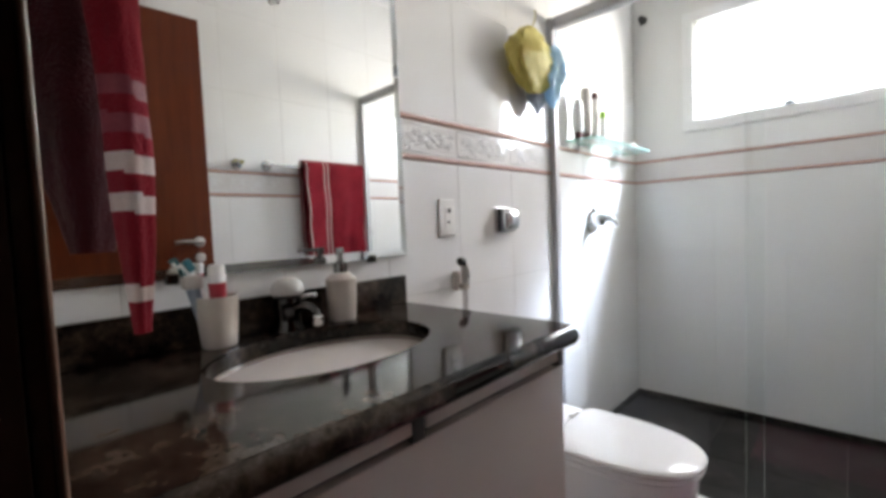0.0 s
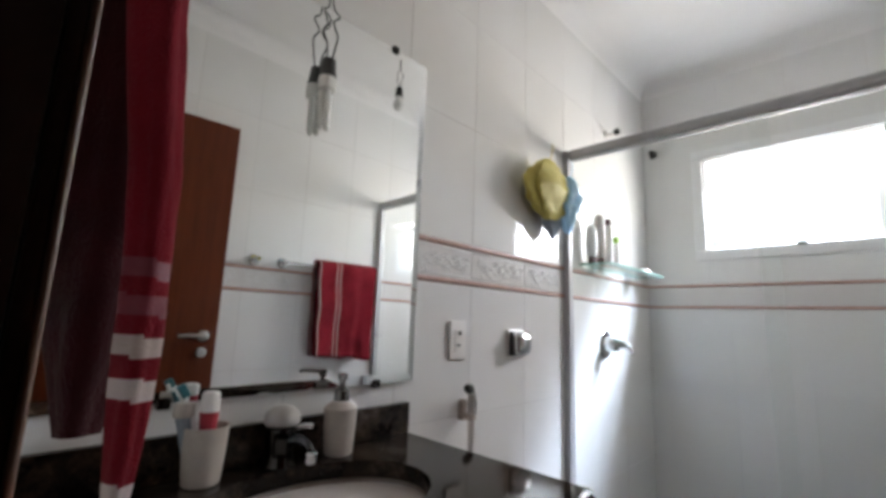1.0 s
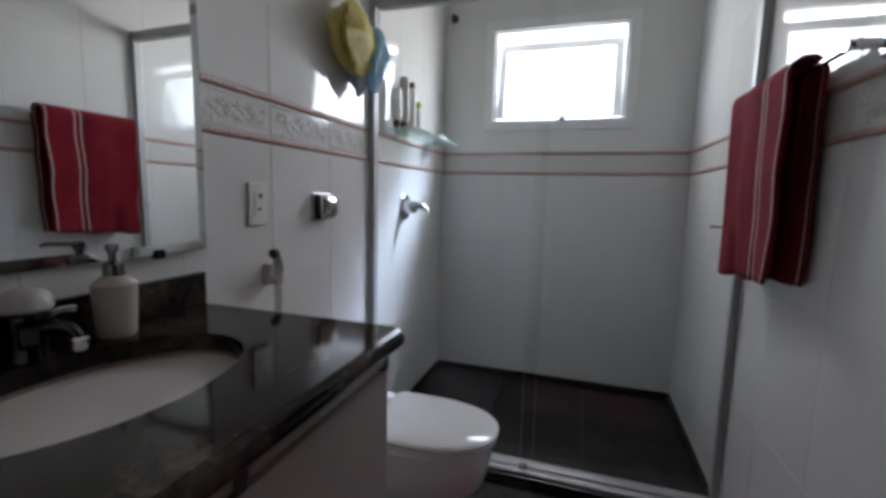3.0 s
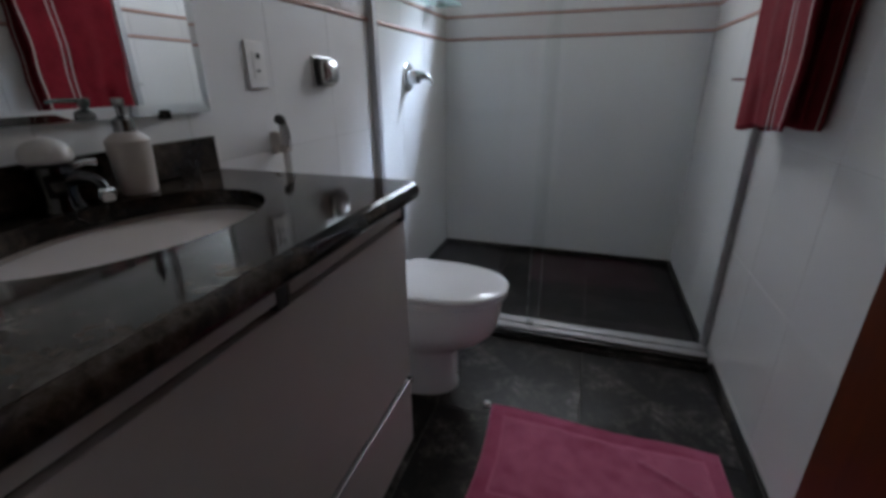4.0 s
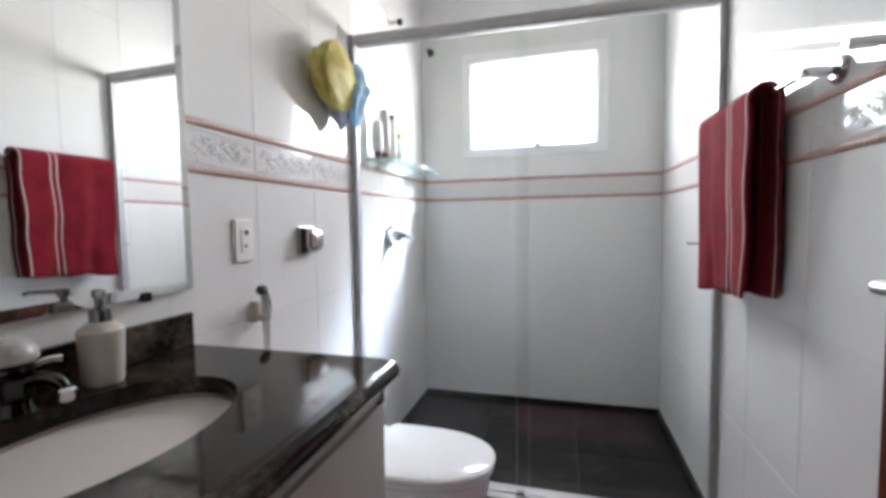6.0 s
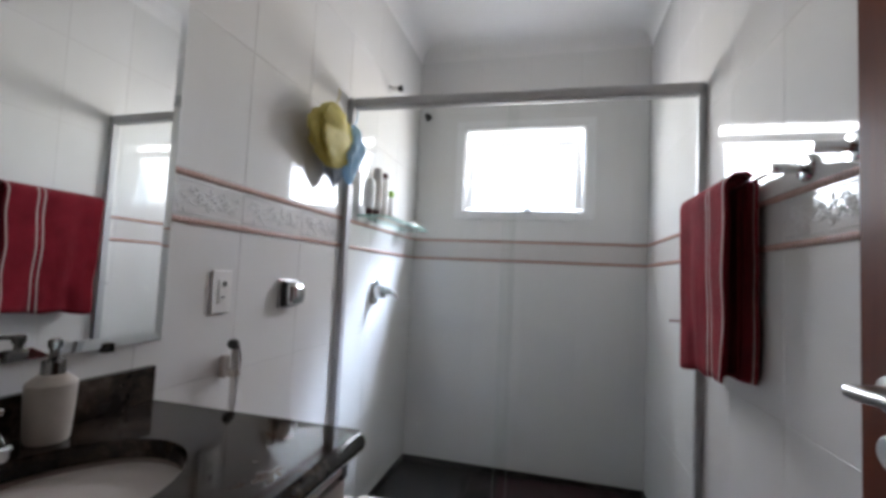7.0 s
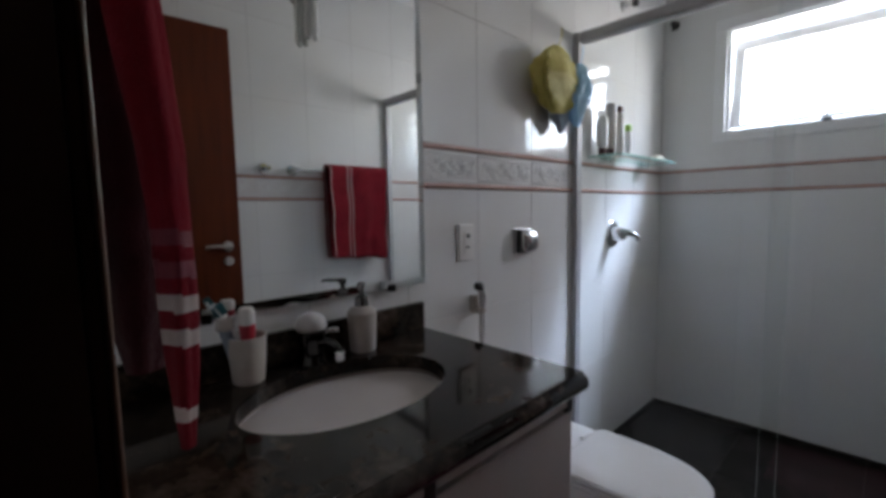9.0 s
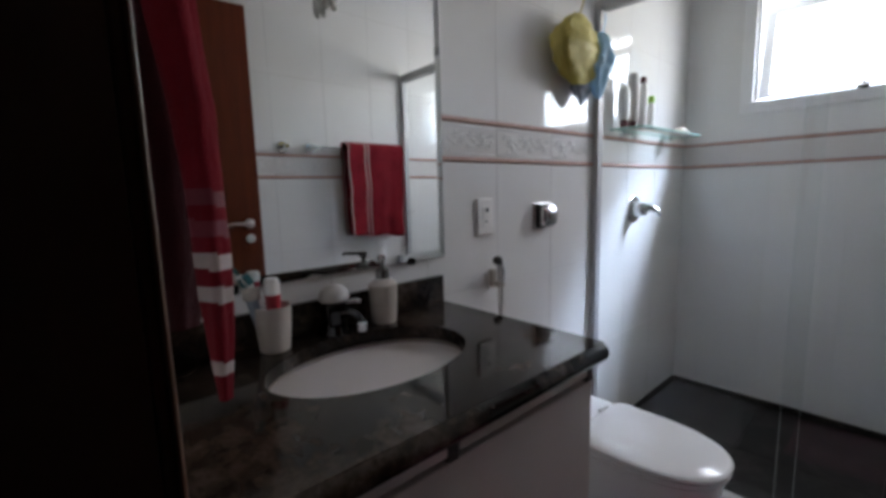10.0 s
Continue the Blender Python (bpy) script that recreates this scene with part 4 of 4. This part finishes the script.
for y in (1.035, 1.625):
    po = part("post", tube([(W - 0.012, y, BZ), (BX - 0.014, y, BZ)], 0.011, 16, smooth=0), CHROME, rail)
    part("rose", lathe([(0.030, 0), (0.030, 0.004), (0.026, 0.012), (0.0, 0.013)], (W - 0.0005, y, BZ), 28, m=XM), CHROME, po)
peg = thing("robe_hook", (W - 0.04, 0.875, BZ), "chrome wall peg on a round rose", "hook")
pp = part("post", tube([(W - 0.012, 0.875, BZ), (BX - 0.014, 0.875, BZ)], 0.011, 16, smooth=0), CHROME, peg)
part("rose", lathe([(0.030, 0), (0.030, 0.004), (0.026, 0.012), (0.0, 0.013)], (W - 0.0005, 0.875, BZ), 28, m=XM), CHROME, pp)
towel = part("hand_towel", draped_towel(1.215, 1.618, (BX, BZ), 0.922, 0.945, 0.036), [RED, STRIPE])
part("inner_fold", draped_towel(1.258, 1.610, (BX, BZ), 0.932, 0.952, 0.0275, None, False), RED, towel)
part("inner_fold", draped_towel(1.272, 1.606, (BX, BZ), 0.928, 0.956, 0.0195, None, False), RED, towel)
part("inner_fold", draped_towel(1.264, 1.608, (BX, BZ), 0.930, 0.950, 0.0120, None, False), RED, towel)
for ob in (towel, *towel.children):
    so = ob.modifiers.new("thick", "SOLIDIFY")
    so.thickness, so.offset = 0.008, 0
tagged(towel, "crimson terry towel with white stripes folded over a rail", "towel")


def bunched_towel(at, ztop, zbot, wide=0.036, deep=0.0185, banded=True):
    """A towel hanging from a hook in soft vertical folds, its tip pointed."""
    rows, seg = 260, 40
    bm = bmesh.new()
    grid = []
    for j in range(rows + 1):
        v = j / rows
        z = ztop + (zbot - ztop) * v
        grow = min(1.0, 0.35 + v * 2.2)
        tip = 1.0 if v < 0.80 else max(0.03, 1 - ((v - 0.80) / 0.20) ** 1.6)
        slim = 1 if not banded else 1 - 0.28 * min(1.0, max(0.0, (1.45 - z) / 0.25))
        wx, wy = wide * grow * (0.35 + 0.65 * tip) * slim, deep * grow * (0.4 + 0.6 * tip) * slim
        cx = at[0] + (0.006 if banded else 0.001) * math.sin(v * 5) + 0.006 * (1 - tip)
        cy = at[1] - (0.040 if banded else 0.004) * max(0.0, (z - 1.28) / 0.47) + 0.004 * math.sin(v * 9 + 1) + 0.008 * max(0.0, (1.25 - z) / 0.25)
        row = []
        for i in range(seg):
            a = 2 * math.pi * i / seg
            k = 1 + 0.06 * math.sin(4 * a + 2.5 * v) + 0.17 * noise.noise(Vector((math.cos(a) * 1.3, math.sin(a) * 1.3, v * 4.5))) + 0.06 * noise.noise(Vector((math.cos(a) * 3, math.sin(a) * 3, v * 18)))
            row.append(bm.verts.new((cx + wx * math.cos(a) * k, cy + wy * math.sin(a) * k, z)))
        grid.append(row)
    bands = ((1.195, 1.209, 2), (1.167, 1.182, 2), (1.137, 1.152, 1), (1.106, 1.121, 1), (1.036, 1.049, 1))
    for j in range(rows):
        for i in range(seg):
            f = bm.faces.new((grid[j][i], grid[j][(i + 1) % seg], grid[j + 1][(i + 1) % seg], grid[j + 1][i]))
            zc = sum(v.co.z + 0.10 * (v.co.y - at[1]) for v in f.verts) / 4
            for a, b, k in bands:
                if banded and a <= zc <= b:
                    f.material_index = k
    bm.faces.new(grid[0])
    bm.faces.new(grid[-1][::-1])
    return bm


hook = thing("towel_hook", (0.52, DW, 1.74), "small steel wall hook holding a towel", "hook")
part("hook_plate", lathe([(0.020, 0), (0.020, 0.005), (0.008, 0.010)], (0.52, DW + 0.0005, 1.745), 20, m=YP), STEEL, hook)
part("hook_arm", tube([(0.52, DW + 0.006, 1.745), (0.52, DW + 0.045, 1.735), (0.52, DW + 0.060, 1.750), (0.52, DW + 0.060, 1.765)], 0.005, 10), STEEL, hook)
tw = part("bath_towel", bunched_towel((0.543, 0.016), 1.752, 1.010, 0.022, 0.0205), [RED, STRIPE, WINE])
tagged(tw, "crimson terry towel with white bands hanging in folds", "towel")

# the crimson towel's shaded side, put into colour as a darker second towel
SHADETERRY = surface("shaded_crimson_terry", (0.042, 0.005, 0.009), (0.070, 0.008, 0.014), 9, 0.95, bumps=0.9, dist=0.003, fine=420, sheen=0.2, spec=0.1)
tagged(part("bath_towel", bunched_towel((0.490, -0.003), 1.752, 1.075, 0.028, 0.036, False), SHADETERRY), "shaded side of the crimson towel, added as a darker towel behind it", "towel")

# ---- bath mat ----
def mat_mesh():
    nx, ny = 90, 50
    bm = bmesh.new()
    top, bot = [], []
    for j in range(ny + 1):
        a, b = [], []
        for i in range(nx + 1):
            u, v = i / nx, j / ny
            x = 0.662 + 0.700 * u + 0.008 * math.sin(v * 4) - 0.020 * u * (1 - v)
            y = 0.733 + 0.405 * v - 0.016 * u + 0.005 * math.sin(u * 9)
            e = min(u * 0.700, (1 - u) * 0.700, v * 0.405, (1 - v) * 0.405)
            z = 0.010 * min(1.0, e / 0.008) ** 0.5 - (0.0035 if 0.047 < e < 0.057 else 0.0)
            z += 0.0026 * noise.noise(Vector((x * 25, y * 25, 0))) + 0.003 * noise.noise(Vector((x * 7, y * 7, 4))) + 0.011 * max(0.0, 1 - abs((x - 1.18) * 0.55 + (y - 0.98)) / 0.012) * (x > 1.12) + 0.009 * max(0.0, 1 - abs((x - 1.26) * 0.2 + (y - 0.88)) / 0.010) * (x > 1.22)
            a.append(bm.verts.new((x, y, max(z, 0.002) + 0.001)))
            b.append(bm.verts.new((x, y, 0.001)))
        top.append(a)
        bot.append(b)
    for j in range(ny):
        for i in range(nx):
            f = bm.faces.new((top[j][i], top[j][i + 1], top[j + 1][i + 1], top[j + 1][i]))
            u, v = (i + 0.5) / nx, (j + 0.5) / ny
            e = min(u * 0.700, (1 - u) * 0.700, v * 0.405, (1 - v) * 0.405)
            f.material_index = 0 if e > 0.0575 else 2 if e > 0.050 or e < 0.006 else 1
    rim_t = top[0] + [r[-1] for r in top[1:]] + top[-1][-2::-1] + [r[0] for r in top[-2:0:-1]]
    rim_b = bot[0] + [r[-1] for r in bot[1:]] + bot[-1][-2::-1] + [r[0] for r in bot[-2:0:-1]]
    n = len(rim_t)
    for i in range(n):
        bm.faces.new((rim_t[i], rim_b[i], rim_b[(i + 1) % n], rim_t[(i + 1) % n]))
    bmesh.ops.delete(bm, geom=[v for v in bm.verts if not v.link_faces], context="VERTS")
    return bm


tagged(part("bath_mat", mat_mesh(), [PINKMAT, MATBORDER, MATLINE]), "creased pink terry bath mat with a deeper pink border", "bath mat")
stop = thing("door_stop", (0.640, 1.128, 0.0), "small white rubber door stop on the floor", "door stop")
part("stopper", lathe([(0.012, 0.0), (0.012, 0.010), (0.009, 0.014), (0.0, 0.015)], (0.640, 1.128, 0.0), 16), WHITEPL, stop)

# ---- wall and floor tiles, last ----
TILE_MESHES = {}


def tile_mesh(w, h, mat):
    key = (round(w, 3), round(h, 3), mat.name)
    if key not in TILE_MESHES:
        c, t = 0.0008, T + 0.001
        def ring(i, z):
            return [(-w / 2 + i, -h / 2 + i, z), (w / 2 - i, -h / 2 + i, z), (w / 2 - i, h / 2 - i, z), (-w / 2 + i, h / 2 - i, z)]
        bm = rings([ring(0, -t), ring(0, -c), ring(c, 0)])
        me = bpy.data.meshes.new("tile")
        bm.to_mesh(me)
        bm.free()
        me.materials.append(mat)
        TILE_MESHES[key] = me
    return TILE_MESHES[key]


def cut(rect, hole):
    """The parts of a rectangle that lie outside a hole; both (u0, u1, v0, v1)."""
    if not hole or rect[1] <= hole[0] or rect[0] >= hole[1] or rect[3] <= hole[2] or rect[2] >= hole[3]:
        return [rect]
    u0, u1, v0, v1 = rect
    out = []
    if u0 < hole[0]:
        out.append((u0, hole[0], v0, v1))
        u0 = hole[0]
    if u1 > hole[1]:
        out.append((hole[1], u1, v0, v1))
        u1 = hole[1]
    if v0 < hole[2]:
        out.append((u0, u1, v0, hole[2]))
    if v1 > hole[3]:
        out.append((u0, u1, hole[3], v1))
    return out


GAP = 0.0016


def lay(parent, m, us, vs, mat, hole=None, name="tile"):
    """Tiles between the joints us and vs, in the plane of m (its z is the face's normal)."""
    for u0, u1 in zip(us, us[1:]):
        for v0, v1 in zip(vs, vs[1:]):
            for a0, a1, b0, b1 in cut((u0, u1, v0, v1), hole):
                if a1 - a0 < 0.012 or b1 - b0 < 0.012:
                    continue
                o = new(name, tile_mesh(a1 - a0 - GAP, b1 - b0 - GAP, mat))
                o.parent = parent
                o.matrix_basis = m @ Matrix.Translation(((a0 + a1) / 2, (b0 + b1) / 2, 0))


def rope_mesh(w):
    """A moulded rope border: a half round with slanting strands."""
    key = ("rope", round(w, 3))
    if key not in TILE_MESHES:
        n, seg = max(6, int(w * 330)), 7
        loops = []
        for i in range(n + 1):
            u = -w / 2 + w * i / n
            lp = []
            for k in range(seg):
                a = math.pi * k / (seg - 1)
                r = 0.0085 + 0.0022 * math.sin(u * 380 + a * 1.8) * math.sin(a)
                lp.append((u, r * math.cos(a), r * 0.75 * math.sin(a)))
            loops.append(lp + [(u, -0.0085, -0.006), (u, 0.0085, -0.006)])
        bm = rings(loops)
        bmesh.ops.recalc_face_normals(bm, faces=bm.faces)
        me = bpy.data.meshes.new("border_tile")
        bm.to_mesh(me)
        bm.free()
        me.materials.append(PINK)
        me.polygons.foreach_set("use_smooth", [True] * len(me.polygons))
        TILE_MESHES[key] = me
    return TILE_MESHES[key]


def relief_mesh():
    """A moulded flower garland inside a raised frame: stems, scrolls, many leaves and three flowers."""
    if "relief" not in TILE_MESHES:
        bm = bmesh.new()
        rnd = random.Random(11)
        for z in (-0.036, 0.036):
            tube([(-0.150, z, 0.0004), (0.150, z, 0.0004)], 0.0016, 6, bm, smooth=0)
        for ph in (0.0, 2.1, 4.2):
            tube([(-0.135 + 0.027 * k, 0.016 * math.sin(k * 1.1 + ph), 0.0005) for k in range(11)], [0.0010 + 0.0012 * math.sin(math.pi * k / 10) for k in range(11)], 6, bm, smooth=3)
        for cx, cy, sgn, turn in ((-0.112, 0.014, 1, 1), (-0.070, -0.013, -1, 1), (-0.028, 0.015, 1, 1), (0.030, -0.015, -1, -1), (0.072, 0.013, 1, -1), (0.114, -0.014, -1, -1)):
            pts = []
            for k in range(12):
                a, r = k * 0.66, 0.013 * (1 - k / 14)
                pts.append((cx + turn * r * math.cos(a), cy + sgn * r * math.sin(a), 0.0006))
            tube(pts, [0.0012 + 0.0008 * math.sin(math.pi * k / 11) for k in range(12)], 6, bm, smooth=2)
        for k in range(34):
            u, v, ang = rnd.uniform(-0.132, 0.132), rnd.uniform(-0.024, 0.024), rnd.uniform(0, 360)
            q = Matrix.Rotation(radians(ang), 3, "Z")
            loops = []
            for n, r in enumerate((0.0004, 0.0028, 0.0038, 0.0026, 0.0005)):
                c = Vector((u, v, 0.0002)) + q @ Vector((0.0040 * n, 0.0015 * math.sin(n), 0))
                loops.append([c + q @ Vector((0, r * math.cos(a), 0.55 * r * math.sin(a))) for a in (2 * math.pi * i / 7 for i in range(7))])
            rings(loops, bm)
        for fx, fy in ((-0.086, 0.002), (0.0, 0.0), (0.088, 0.002)):
            for k in range(6):
                a = 2 * math.pi * k / 6
                blob((fx + 0.009 * math.cos(a), fy + 0.009 * math.sin(a), 0.0005), (0.0058, 0.0058, 0.0028), 8, 5, bm=bm)
            blob((fx, fy, 0.002), (0.0040, 0.0040, 0.0030), 8, 5, bm=bm)
        bmesh.ops.recalc_face_normals(bm, faces=bm.faces)
        me = bpy.data.meshes.new("flower_relief")
        bm.to_mesh(me)
        bm.free()
        me.materials.append(TILE)
        me.polygons.foreach_set("use_smooth", [True] * len(me.polygons))
        TILE_MESHES["relief"] = me
    return TILE_MESHES["relief"]


ROWS_LOW, ROWS_HIGH = (0.0, 0.062, 0.472, 0.882, 1.286), (1.424, 1.834, 2.244, H - 0.001)
BLO, BHI = 1.2955, 1.4145


def tiled_wall(parent, m, us, hole=None, reliefs=()):
    lay(parent, m, us, ROWS_LOW, TILE, hole)
    lay(parent, m, us, ROWS_HIGH, TILE, hole)
    lay(parent, m, us, (BLO + 0.009, BHI - 0.009), BAND, hole, "band_tile")
    for u0, u1 in zip(us, us[1:]):
        for v in (BLO, BHI):
            for a0, a1, b0, b1 in cut((u0, u1, v - 0.008, v + 0.008), hole):
                if a1 - a0 > 0.015:
                    o = new("border_tile", rope_mesh(a1 - a0 - 0.001))
                    o.parent = parent
                    o.matrix_basis = m @ Matrix.Translation(((a0 + a1) / 2, v, 0))
    for u in reliefs:
        o = new("flower_relief", relief_mesh())
        o.parent = parent
        o.matrix_basis = m @ Matrix.Translation((u, (BLO + BHI) / 2, 0.0002)) @ Matrix.Diagonal((1.0, 1.15, 0.8, 1.0))


def steps(lo, hi, anchor, step):
    k = math.ceil((lo - anchor) / step - 1e-6)
    out = [lo]
    while anchor + k * step < hi - 1e-6:
        if anchor + k * step > lo + 0.01:
            out.append(anchor + k * step)
        k += 1
    return out + [hi]


M_WEST = Matrix(((0, 0, 1, 0), (1, 0, 0, 0), (0, 1, 0, 0), (0, 0, 0, 1)))            # u = y, v = z, normal +x
M_EAST = Matrix(((0, 0, -1, W), (-1, 0, 0, 0), (0, 1, 0, 0), (0, 0, 0, 1)))          # u = -y
M_NORTH = Matrix(((1, 0, 0, 0), (0, 0, -1, L), (0, 1, 0, 0), (0, 0, 0, 1)))          # u = x, normal -y
M_SOUTH = Matrix(((-1, 0, 0, 0), (0, 0, 1, DW), (0, 1, 0, 0), (0, 0, 0, 1)))         # u = -x, normal +y
tiled_wall(wall_west, M_WEST, steps(DW, L, 1.037, 0.312), reliefs=(0.88, 1.193, 1.505))
tiled_wall(wall_east, M_EAST, [-y for y in reversed(steps(DW, L, 1.14, 0.312))], reliefs=(-0.985, -0.673))
tiled_wall(wall_north, M_NORTH, steps(0, W, 0.10, 0.312), (WX0 - 0.002, WX1 + 0.002, WZ0 - 0.002, WZ1 + 0.002))
tiled_wall(wall_south, M_SOUTH, [-x for x in reversed(steps(0, W, 0.03, 0.312))], (-(DX1 + 0.03), -(DX0 - 0.03), -1, DZ + 0.03))
M_FLOOR = Matrix.Translation((0, 0, 0))
lay(floor, M_FLOOR, (0.0, 0.468, 0.950, W), (DW, 0.62, 1.085, 1.570), SLATE, None, "floor_tile")
lay(floor, M_FLOOR, (0.0, 0.468, 0.950, W), (1.708, 2.13, L), SHOWERSLATE, None, "floor_tile")
